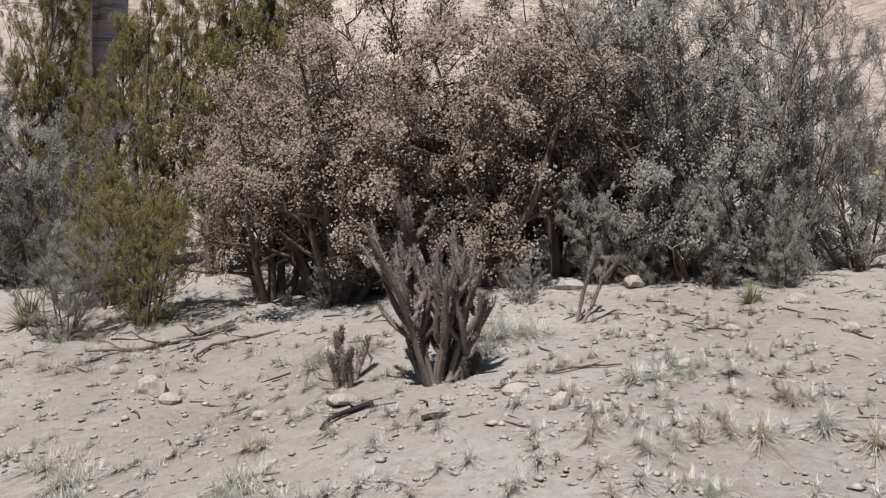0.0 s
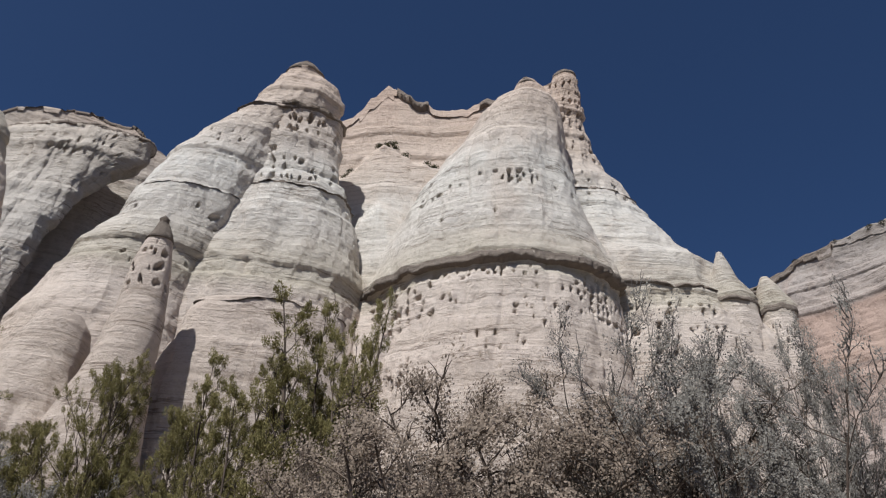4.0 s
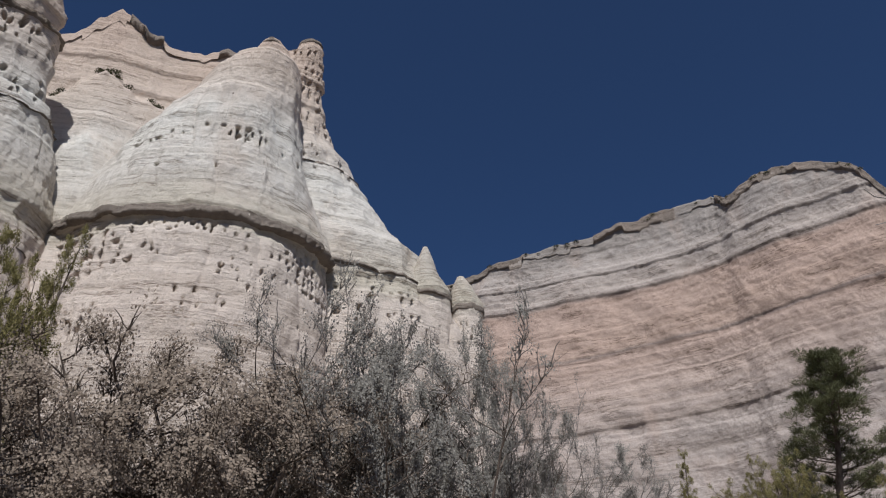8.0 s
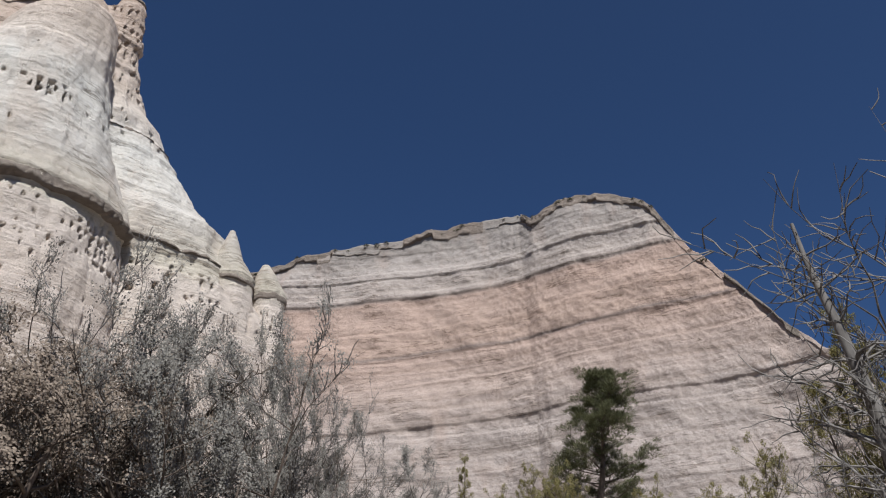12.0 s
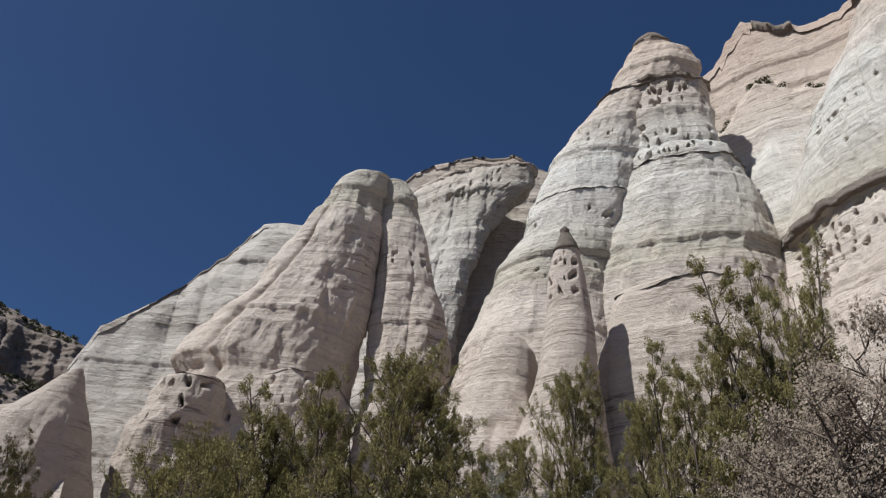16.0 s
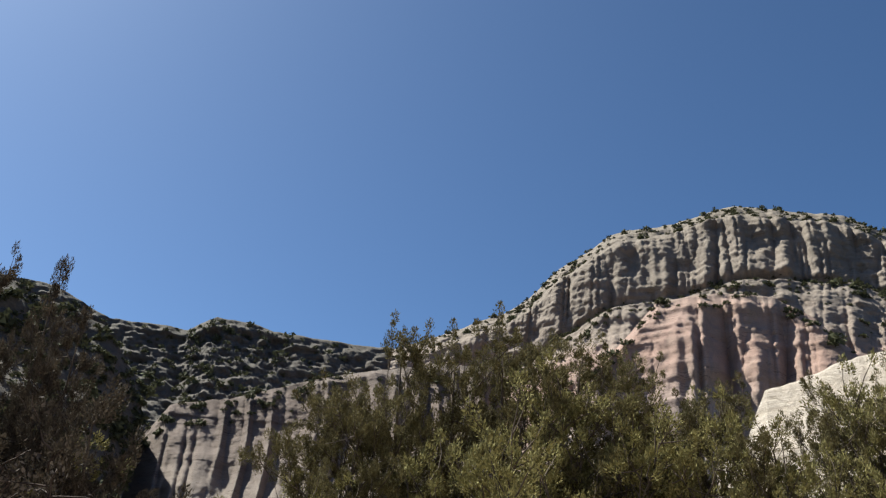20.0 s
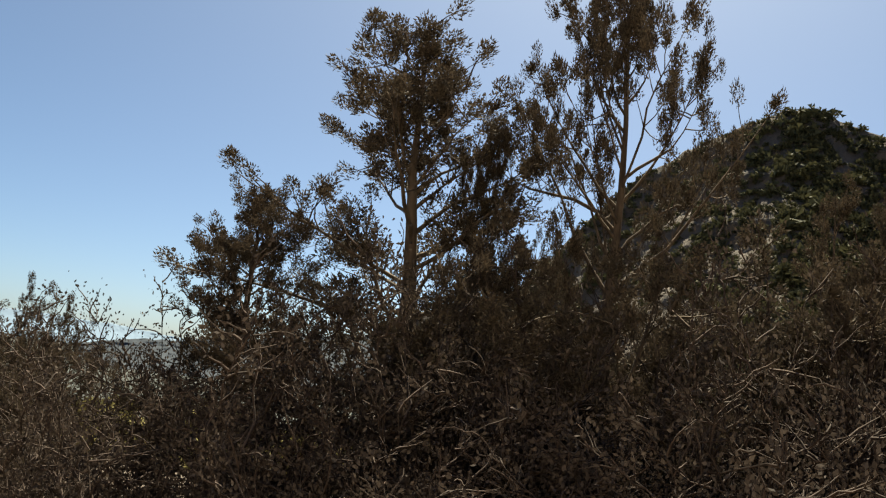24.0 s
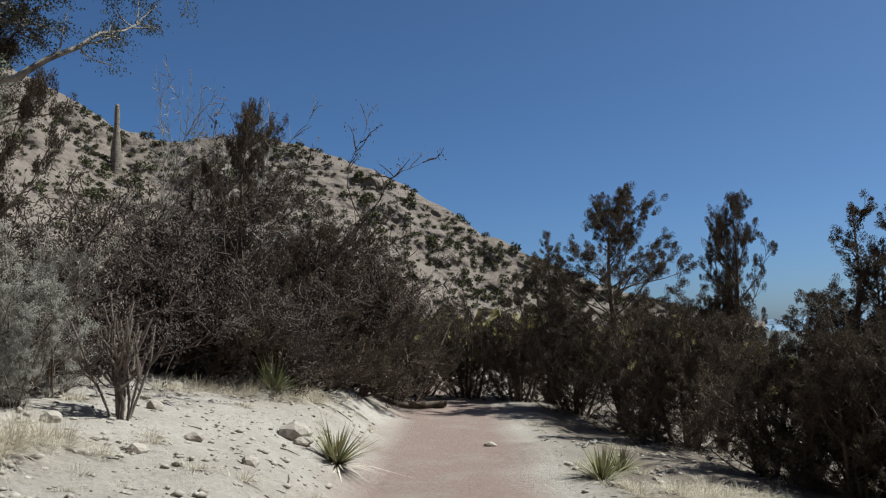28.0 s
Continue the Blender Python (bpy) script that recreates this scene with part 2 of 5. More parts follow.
def sstep(a, b, x):
    t = np.clip((x - a) / (b - a), 0, 1)
    return t * t * (3 - 2 * t)


def grid_mesh(name, pts, wrap=False, smooth=True):
    """A mesh over a grid of points, rows by columns."""
    nr, nc = pts.shape[:2]
    me = bpy.data.meshes.new(name)
    idx = np.arange(nr * nc).reshape(nr, nc)
    if wrap:
        a, b, c, d = idx[:-1], np.roll(idx, -1, 1)[:-1], np.roll(idx, -1, 1)[1:], idx[1:]
    else:
        a, b, c, d = idx[:-1, :-1], idx[:-1, 1:], idx[1:, 1:], idx[1:, :-1]
    f = np.stack([a, b, c, d], -1).reshape(-1, 4)
    me.vertices.add(nr * nc)
    me.vertices.foreach_set("co", pts.reshape(-1).astype(np.float32))
    me.loops.add(f.size)
    me.polygons.add(len(f))
    me.polygons.foreach_set("loop_start", np.arange(0, f.size, 4))
    me.loops.foreach_set("vertex_index", f.reshape(-1))
    me.update(calc_edges=True)
    if smooth:
        me.polygons.foreach_set("use_smooth", np.ones(len(f), bool))
    return me


def poly_mesh(name, verts, faces, mats, index=None, smooth=False):
    """A mesh from equal-sized faces given as arrays."""
    me = bpy.data.meshes.new(name)
    faces = np.asarray(faces)
    k = faces.shape[1]
    me.vertices.add(len(verts))
    me.vertices.foreach_set("co", np.asarray(verts, np.float32).reshape(-1))
    me.loops.add(faces.size)
    me.polygons.add(len(faces))
    me.polygons.foreach_set("loop_start", np.arange(0, faces.size, k))
    me.loops.foreach_set("vertex_index", faces.reshape(-1))
    for m in mats:
        me.materials.append(m)
    me.update(calc_edges=True)
    if smooth:
        me.polygons.foreach_set("use_smooth", np.ones(len(faces), bool))
    return me


def part(name, me, material, parent, label=""):
    """Links a mesh as one part under a thing."""
    if material is not None and not me.materials:
        me.materials.append(material)
    ob = new(name, me)
    ob.parent = parent
    if label:
        ob["label"] = label
    return ob


# ---- ground ----
def ground_z(x, y):
    """Height of the ground: a level trail, a bank rising to the cliffs, a gentle fall on the other side."""
    v = 0.731 * x + 0.682 * y
    r = np.hypot(x, y)
    az = np.degrees(np.arctan2(-x, y))
    hill = 0.45 * x + 0.89 * y
    up = 1.25 * np.tanh(np.where(v > 0.8, 0.29 * (v - 0.8), 0) / 1.25) + 0.15 * sstep(0.8, 1.9, v)
    rise = 0.27 * np.log1p(np.exp(np.clip((hill - 5.0) / 0.8, -30, 30))) * 0.8
    rise = np.where(hill > 25, 0.27 * (hill - 5.0), rise)
    up = up + 26 * np.tanh(rise / 26)
    down = np.where(v < -1.0, -0.12 * (-v - 1.0), 0)
    down = 9 * np.tanh(down / 9)
    z = up + down
    # the canyon floor climbs to the mesa, the plain falls away
    z = z + sstep(25, 50, az) * (1 - sstep(120, 150, az)) * np.clip(r - 30, 0, 400) * 0.13
    plain = sstep(150, 165, np.abs(az))
    z = z - plain * 30 * sstep(40, 600, r)
    far = sstep(700, 1500, r)
    z = z * (1 - far) + far * -22
    w = 0.682 * x - 0.731 * y
    trail = 1 - sstep(0.9, 1.6, np.abs(v + 0.25 * np.sin(w * 0.35)))
    p = np.stack([x, y, 0 * x], -1)
    near = 1 - sstep(60, 200, r)
    z = z + near * (fbm(p * 0.5, 4, 3) * 0.09 + fbm(p * 3.1, 3, 9) * 0.02) * (1 - 0.8 * trail) - 0.06 * trail * near
    return z + (1 - near) * fbm(p * 0.01, 4, 5) * 2.0


def make_ground():
    rr = np.concatenate([[0.0], 0.35 * 1.0615 ** np.arange(157)])
    rr[-1] = 4600
    aa = np.linspace(0, 360, 541)[:-1]
    d = way(aa)
    x, y = rr[:, None] * d[None, :, 0], rr[:, None] * d[None, :, 1]
    z = ground_z(x, y)
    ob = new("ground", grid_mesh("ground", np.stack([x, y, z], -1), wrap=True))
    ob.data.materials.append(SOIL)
    return tagged(ob, "pale sandy slope with a worn footpath", "ground", kind="structure")


make_ground()


# ---- rock ----
LAYERS = np.cumsum(np.random.default_rng(11).uniform(0.5, 3.4, 90)) - 12
LAYER_OUT = np.random.default_rng(12).uniform(-1, 1, 91)


def bed(z, seed=0):
    """How far each rock bed stands out, by height: sharp-edged layers."""
    i = np.searchsorted(LAYERS, z)
    i = np.clip(i, 1, len(LAYERS) - 1)
    up = LAYERS[i] - z
    lowv, highv = LAYER_OUT[i], LAYER_OUT[np.clip(i + 1, 0, 90)]
    w = sstep(0.16, 0.0, up)
    q = np.stack([z * 0 + 0.5, z * 0 + 0.5, z], -1)
    return (lowv * (1 - w) + highv * w) * 0.38 + vnoise(q * 3.3, 42) * 0.10



def pits(p, lo, hi, size=1.0, cut=0.45):
    """Weathered hollows within a belt of heights: scattered slanted holes, some in clusters."""
    arc = np.arctan2(-p[..., 0], p[..., 1]) * np.hypot(p[..., 0], p[..., 1])
    inb = sstep(lo, lo + 0.5, p[..., 2]) * (1 - sstep(hi - 0.5, hi, p[..., 2]))
    crowd = vnoise(p * np.array([0.35, 0.35, 0.5]), 79)
    res = np.zeros(arc.shape)
    for layer, (cw, ch) in enumerate(((1.7 * size, 2.0 * size), (1.05 * size, 1.3 * size))):
        u, v = arc / cw + 0.37 * layer, p[..., 2] / ch + 0.23 * layer
        i, j = np.floor(u), np.floor(v)
        rnd = [(np.modf(np.abs(np.sin(i * 127.1 + j * 311.7 + 17.3 * k + layer * 9.1) * 43758.5453))[0]) for k in range(5)]
        cu, cv = u - i - 0.35 - 0.3 * rnd[0], v - j - 0.35 - 0.3 * rnd[1]
        cu = cu + (rnd[2] - 0.5) * 1.1 * cv
        wide, high = 0.10 + 0.16 * rnd[2], 0.12 + 0.22 * rnd[3]
        wob = 0.35 * vnoise(p * 5.0, 80 + layer)
        hole = sstep(1.15, 0.55, np.sqrt((cu / wide) ** 2 + (cv / high) ** 2) + wob)
        res = np.maximum(res, hole * (rnd[4] + 0.6 * crowd > cut + 0.33))
    return res * inb



def tent_rock(name, label, rings, r_left, r_right, depth=1.0, rough=0.35, beds=0.3, flute=0.2, material=None, step=0.25, cols=200, holes=(), seed=1, foot=2.0, cap=None, ledges=(), tall=1.0, push=0.75, gully=()):
    """A cone or drum of tuff. rings: height over the eye, left and right bearing. gully: (turn, width, depth) notches."""
    R = np.array(sorted(rings))
    R[:, 0] *= tall
    z_low = R[0, 0]
    zs = np.concatenate([np.arange(z_low, R[-1, 0], step), [R[-1, 0]]])
    aL, aR = np.interp(zs, R[:, 0], R[:, 1]), np.interp(zs, R[:, 0], R[:, 2])
    below = np.arange(z_low - 26, z_low - 0.01, step * 3)
    grow_out = (z_low - below) * foot * 0.05
    zs = np.concatenate([below, zs])
    aL, aR = np.concatenate([aL[0] + grow_out, aL]), np.concatenate([aR[0] - grow_out, aR])
    PL, PR = way(aL) * r_left, way(aR) * r_right
    c, h = (PL + PR) / 2, (PR - PL) / 2
    width = np.linalg.norm(h, axis=1)
    far = 1 + push * depth * width / np.linalg.norm(c, axis=1)
    c, h = c * far[:, None], h * far[:, None]
    n = np.stack([h[:, 1], -h[:, 0]], -1)
    n = n * np.sign(-(n * c).sum(1))[:, None] * depth
    nf = int(cols * 0.8)
    th = np.concatenate([np.linspace(-0.25, np.pi + 0.25, nf), np.linspace(np.pi + 0.25, 2 * np.pi - 0.25, cols - nf + 2)[1:-1]])
    cs, sn = np.cos(th), np.sin(th)
    rad = h[:, None] * cs[None, :, None] + n[:, None] * sn[None, :, None]
    z = np.repeat((zs + EYE)[:, None], cols, 1)
    p = np.concatenate([c[:, None] + rad, z[..., None]], -1)
    out = np.concatenate([rad, 0 * z[..., None]], -1)
    out = out / np.maximum(np.linalg.norm(out, axis=-1, keepdims=True), 1e-6)
    size = np.clip(width / 2.5, 0.04, 1)[:, None]
    warp = z + 0.5 * vnoise(p * 0.12, seed + 5)
    disp = rough * (0.5 * fbm(p * np.array([0.4, 0.4, 0.28]), 6, seed, 0.62) - 0.9 * np.abs(fbm(p * np.array([0.3, 0.3, 0.16]), 4, seed + 14, 0.55)) + 0.15) * size + beds * bed(warp) * size
    ribs = vnoise(np.concatenate([p[..., :2] * 0.55, z[..., None] * 0.07 + seed], -1), seed + 9)
    crown = sstep(R[-1, 0], R[-1, 0] * 0.8 + R[0, 0] * 0.2, zs)[:, None]
    disp = disp - flute * 1.6 * (1 - np.minimum(1, np.abs(ribs) * 3)) ** 2 * size * crown + flute * ribs * size
    for turn, wide, deep in gully:
        wander = 0.12 * vnoise(np.stack([zs * 0.15, zs * 0, zs * 0], -1), seed + 31)[:, None]
        disp = disp - deep * np.exp(-((th[None] - turn - wander) / wide) ** 2) * size * crown
    for lo, hi, deep, sz, cut in holes:
        disp = disp - deep * pits(p, lo + EYE, hi + EYE, sz, cut)
    p = p + out * disp[..., None]
    top_row = np.repeat(p[-1:].mean(1, keepdims=True), cols, 1) + np.array([0, 0, 0.12])
    q = np.concatenate([p, top_row], 0)
    ob = new(name, grid_mesh(name, q[:, ::-1], wrap=True))
    ob.data.materials.append(material or CREAM)
    tagged(ob, label, "rock")
    for lo, hi, over in ([(*cap, 0.08)] if cap else []) + list(ledges):
        a, b = np.searchsorted(zs, lo), min(np.searchsorted(zs, hi), len(zs) - 1)
        rowsel = np.arange(a, b + 1)
        L = p[rowsel]
        prof = np.interp(np.linspace(0, 1, len(rowsel)), [0, 0.12, 0.3, 0.6, 1], [0.85, 1.0, 0.8, 0.45, 0.02]) * over
        prof[0] = prof[-1] = -0.35
        if hi >= R[-1, 0] - 0.05:
            prof[-1] = over
        ragged = 0.85 + 0.9 * fbm(L * np.array([0.7, 0.7, 0.3]), 5, seed + 60, 0.65)
        L = L + out[rowsel] * (prof[:, None] * ragged)[..., None]
        L[..., 2] += 0.22 * fbm(L * np.array([0.3, 0.3, 0]), 4, seed + 62, 0.6)
        if hi >= R[-1, 0] - 0.05:
            L = np.concatenate([L, np.repeat(L[-1:].mean(1, keepdims=True), cols, 1) + np.array([0, 0, 0.25])], 0)
        part("cap" if hi >= R[-1, 0] - 0.05 else "ledge", grid_mesh("ledge", L[:, ::-1], wrap=True), CAPROCK, ob, "dark grey weathered caprock")
    return ob


def spire(name, label, left, right, r, depth=0.8, ledges=(), cap=None, holes=(), push=0.75, **more):
    """A tuff spire from its left and right edges, each as (angle above level, bearing) going down; ledges, cap and holes by angle too."""
    lo = np.array(sorted(left), float)
    ro = np.array(sorted(right), float)
    els = np.unique(np.concatenate([lo[:, 0], ro[:, 0]]))
    els = els[els >= max(lo[0, 0], ro[0, 0])]
    aL, aR = np.interp(els, lo[:, 0], lo[:, 1]), np.interp(els, ro[:, 0], ro[:, 1])
    r_left, r_right = r if isinstance(r, tuple) else (r, r)
    r = (r_left + r_right) / 2
    half = np.sin(np.radians((aL - aR) / 2))
    far = 1 + push * depth * half
    z = r * far * np.tan(np.radians(els)) + 0.01 * np.arange(len(els))
    z_top = r * (far[-1] - depth * half[-1]) * math.tan(radians(els[-1])) - (0.35 if cap else 0.1)
    z = np.maximum.accumulate(np.minimum(z, z_top - 0.02 * np.arange(len(els))[::-1]))

    front = np.minimum(r * (far - 0.9 * depth * half) * np.tan(np.radians(els)), z)

    def up(e):
        return float(np.interp(e, els, front))
    return tent_rock(name, label, list(zip(z, aL, aR)), r_left, r_right, depth, ledges=[(up(a), up(a) + b, c) for a, b, c in ledges], cap=(min(up(cap), z[-1] - 0.6), z[-1]) if cap else None,
                     holes=[(up(a), up(b), c, d, e) for a, b, c, d, e in holes], push=push, **more)


def cliff(name, label, crest, material, lean=0.25, thick=10, base=-4.0, rough=0.8, beds=0.5, flute=1.0, flute_len=0.25, cols=400, rows=120, seed=1, rim=0.06, holes=(), profile=None, jagged=0.35, cat="cliff", hold=0.15, ridged=False, flare=0.0, strata=0.22):
    """A rock wall or hill. crest: bearing, distance, height over the eye along its top. profile: how far out, by share of the height."""
    C = np.array(crest, float)
    s = np.linspace(0, len(C) - 1, cols)
    az, r, zt = (np.interp(s, np.arange(len(C)), C[:, k]) for k in range(3))
    jag = np.stack([az * 1.7, az * 0, az * 0], -1)
    zt = zt + rough * jagged * (vnoise(jag * 0.35, seed) + 0.6 * vnoise(jag * 1.1, seed + 1)) + EYE
    foot = way(az) * r[:, None]
    g = ground_z(foot[:, 0], foot[:, 1]) + base
    hgt = np.maximum(zt - g, 0.5)
    u = np.linspace(0, 1, rows)
    prof = np.array(profile or [(k, lean * (1 - k) ** 1.25) for k in np.linspace(0, 1, 9)])
    push = np.interp(u, prof[:, 0], prof[:, 1])
    steep = np.clip(1.3 - np.abs(np.gradient(push, u)), hold, 1)
    steep = np.convolve(np.pad(steep, 4, mode="edge"), np.ones(9) / 9, "valid")
    z = g[None] + hgt[None] * u[:, None]
    P = np.concatenate([way(az)[None] * (r[None] - push[:, None] * hgt[None])[..., None], z[..., None]], -1)
    out = np.concatenate([-way(az), 0 * az[:, None]], 1)[None]
    turn = np.array([[0.8, -0.6, 0], [0.6, 0.8, 0], [0, 0, 1]])
    T = P @ turn
    arc = np.repeat((np.radians(az) * r)[None], rows, 0) + 6 * flute * vnoise(P * 0.02, seed + 33) * 0.1
    ribs = np.abs(vnoise(np.stack([arc * flute_len, P[..., 2] * flute_len * 0.12, 0 * arc], -1), seed + 3))
    ribs2 = np.abs(vnoise(np.stack([arc * flute_len * 2.6, P[..., 2] * flute_len * 0.3, 0 * arc + 7], -1), seed + 4))
    if ridged:
        ribs, ribs2 = np.maximum(0, 0.62 - 1.25 * ribs), np.maximum(0, 0.6 - 1.2 * ribs2)
    ribs3 = np.abs(vnoise(np.stack([arc * flute_len * 6.1, P[..., 2] * flute_len * 0.5, 0 * arc + 5], -1), seed + 7))
    disp = rough * (0.55 * fbm(T * 0.16, 6, seed, 0.55) + strata * fbm(T * np.array([0.06, 0.06, 0.4]), 5, seed + 15, 0.6)) + beds * bed(P[..., 2] * (1 if hgt.max() < 75 else 0.4) + 0.6 * vnoise(P * 0.07, seed + 8)) + flute * (ribs ** 0.75 * np.clip(0.65 + 0.9 * vnoise(np.stack([arc * flute_len * 0.31, P[..., 2] * flute_len * 0.5, 0 * arc + 3], -1), seed + 6), 0.1, 1.3) + 0.42 * ribs2 ** 0.8 + 0.2 * ribs3) * (steep * (1 + flare * (1 - u)))[:, None]
    for lo, hi, deep, sz, cut in holes:
        disp = disp - deep * pits(P, lo + EYE, hi + EYE, sz, cut)
    fade = np.minimum(1, (1 - u) * 12 + 0.25)[:, None]
    P = P + out * (disp * fade)[..., None]
    back1 = P[-1] + np.concatenate([way(az) * thick * 0.5, np.full((cols, 1), 0.4)], 1)
    back2 = np.concatenate([way(az) * (r + thick)[:, None], (g + hgt * 0.7)[:, None]], 1)
    back3 = np.concatenate([way(az) * (r + thick * 2)[:, None], (g - 1)[:, None]], 1)
    Q = np.concatenate([P, back1[None], back2[None], back3[None]], 0)
    ob = new(name, grid_mesh(name, Q[:, ::-1]))
    ob.data.materials.append(material)
    tagged(ob, label, cat)
    if rim:
        k = max(3, int(rows * rim))
        L = P[-k:].copy()
        run = np.concatenate([[0], np.cumsum(np.linalg.norm(np.diff(P[-1, :, :2], axis=0), axis=1))])
        cell = run / 1.9 + 0.8 * vnoise(np.stack([run * 0.3, run * 0, run * 0], -1), seed + 52)
        rnd = np.modf(np.abs(np.sin(np.floor(cell) * 91.7 + seed) * 43758.5453))[0]
        rnd2 = np.modf(np.abs(np.sin(np.floor(cell * 0.37) * 57.3 + seed) * 24634.63))[0]
        blocks = np.where(rnd2 < 0.38, -0.7, 0.1 + 0.8 * rnd * (0.3 + rnd2))
        wave = np.interp(np.linspace(0, 1, k), [0, 0.12, 0.45, 0.5, 1], [1.0, 1.1, 0.9, 0.45, 0.3])
        wave[0] = -0.4
        rough_ = 1 + 0.6 * fbm(L * 0.9, 4, seed + 53, 0.6)
        L = L + out * (wave[:, None] * 0.5 * blocks[None] * rough_)[..., None]
        L[:k // 2 + 1, :, 2] += (0.9 * (rnd - 0.5))[None]
        L[1:, :, 2] += 0.5 * (np.maximum(0, rnd2 - 0.55) * (0.5 + rnd))[None]
        L = np.concatenate([L, back1[None]], 0)
        part("rim", grid_mesh("rim", L[:, ::-1]), CAPROCK, ob, "dark broken caprock rim")
    return P, ob


def crags(P, count, size, leaf, seed, name, label, lo=0.15, hi=1.0, blades=46, blade=0.2):
    """Small bushes scattered over a slope, as one mesh."""
    rng = np.random.default_rng(seed)
    rows, cols = P.shape[:2]
    i, j = (rng.uniform(lo, hi, count) * (rows - 1)).astype(int), rng.integers(0, cols, count)
    c = P[i, j]
    s = size * rng.uniform(0.35, 1.15, count) * np.where(rng.random(count) < 0.12, 1.7, 1)
    C, S = np.repeat(c, blades, 0), np.repeat(s, blades)[:, None]
    k = len(C)
    o = rng.normal(0, 1, (k, 3))
    o /= np.linalg.norm(o, axis=1, keepdims=True)
    o[:, 2] = np.abs(o[:, 2]) * 0.9
    ctr = C + o * S * rng.uniform(0.4, 1, (k, 1)) * 0.6
    a, b = rng.normal(0, 1, (k, 3)), rng.normal(0, 1, (k, 3))
    a /= np.linalg.norm(a, axis=1, keepdims=True)
    b /= np.linalg.norm(b, axis=1, keepdims=True)
    V = np.stack([ctr - a * S * blade, ctr + a * S * blade, ctr + b * S * blade * 1.7], 1).reshape(-1, 3)
    ob = new(name, poly_mesh(name, V, np.arange(k * 3).reshape(k, 3), [leaf]))
    return tagged(ob, label, "bushes", kind="stuff")


def el_crest(pairs, r):
    """Crest from bearings and angles above level at distance r (or one per pair)."""
    rs = r if hasattr(r, "__len__") else np.linspace(r, r, len(pairs))
    rs = np.interp(np.linspace(0, 1, len(pairs)), np.linspace(0, 1, len(rs)), rs)
    return [(a, d, d * math.tan(radians(e))) for (a, e), d in zip(pairs, rs)]


tent_rock("hoodoo", "slender cream tuff spire with a grey cap", [(19.6, 9.4, 8.9), (19.0, 9.7, 8.3), (18.5, 10.2, 8.0), (17.5, 10.7, 7.7), (16.4, 10.9, 7.5), (15.4, 11.0, 7.4), (13.9, 11.6, 7.3), (12.5, 12.4, 7.2), (11.1, 13.2, 7.0), (9.8, 14.3, 6.8)],
          36, 36, 1.0, 0.14, 0.12, 0.06, step=0.12, tall=1.2, holes=[(19.2, 22.2, 0.5, 0.42, -0.25)], seed=3, cap=(22.3, 23.6))
tent_rock("tuff_shoulder", "low rounded cream tuff shoulder under the spire", [(15.8, 15.3, 12.8), (15.3, 15.8, 12.1), (14.3, 16.7, 11.5), (13.0, 18.2, 10.6), (11.8, 20.1, 9.8), (10.4, 21.6, 8.7)], 40, 39, 1.0, 0.3, 0.25, 0.12, tall=1.21, seed=4, ledges=[(18.4, 18.8, 0.12)])
spire("tent_rock", "tall pointed cream tuff spire with a banded face",
      [(45.4, 0.8), (45.0, 1.1), (43.7, 2.5), (41, 5.2), (38.7, 8.4), (37, 10.1), (34.8, 11.4), (32.6, 12.5), (29.4, 15), (26.9, 16), (25.2, 17.2), (20, 19)],
      [(45.4, -0.3), (44.6, -0.9), (44.1, -1.6), (43.3, -3.2), (42.4, -3.6), (41.2, -3.4), (40.0, -1.5), (38.8, 1.0), (37.5, 1.4), (35.6, 1.8), (34.3, 2.6), (32.2, 3.5), (29.8, 4.4), (27, 5.0), (20, 4)],
      56, 0.7, rough=0.3, beds=0.4, flute=0.03, cols=400, step=0.16, seed=5, holes=[(29.5, 34.5, 0.7, 0.7, 0.62), (38, 41, 0.4, 0.5, 0.6)], ledges=[(41.7, 0.5, 0.35), (35.2, 0.3, 0.15)], cap=44.7)
spire("tuff_column", "blocky orange-stained tuff column with a pitted face above a smooth white slope",
      [(42.3, 3.6), (41.0, 4.0), (37.5, 3.0), (36.4, 4.2), (33, 6), (29, 8), (20, 9)],
      [(42.3, -3.5), (41.8, -3.9), (38.3, -3.8), (36.9, -4.0), (36.5, -5.0), (33, -6.0), (30, -6.8), (20, -7.5)],
      55.8, 0.6, rough=0.35, beds=0.35, flute=0.07, cols=400, step=0.16, seed=45, holes=[(37.0, 42.0, 0.9, 0.8, 0.2)], ledges=[(41.9, 0.5, 0.4), (36.6, 0.35, 0.3)])
wall_face, _ = cliff("cliff_wall", "cream tuff wall between the spires with a dark rim", el_crest([(6, 36), (2, 40), (-2, 41.5), (-4.5, 42.2), (-6, 43.6), (-7.5, 44.3), (-8.2, 44.2), (-9.8, 43.8), (-12.0, 43.1), (-13.3, 42.7), (-14.6, 43.2), (-16.8, 43.9), (-18.8, 43.4), (-19.9, 44.0), (-22, 43.6), (-25, 41)], [66, 63]), CREAM, 0.32, 12, -4, 0.5, 0.28, 0.5, 0.1, 360, 260, 17, 0.036, jagged=1.0,
      profile=[(0, 0.20), (0.35, 0.15), (0.62, 0.10), (0.66, 0.07), (0.80, 0.052), (0.83, 0.022), (1, 0)])
crags(wall_face[:, 70:300], 20, 0.8, SCRUB_LEAF, 71, "ledge_bushes", "small dark bushes on the ledge of the tuff wall", 0.805, 0.83, 150, 0.085)
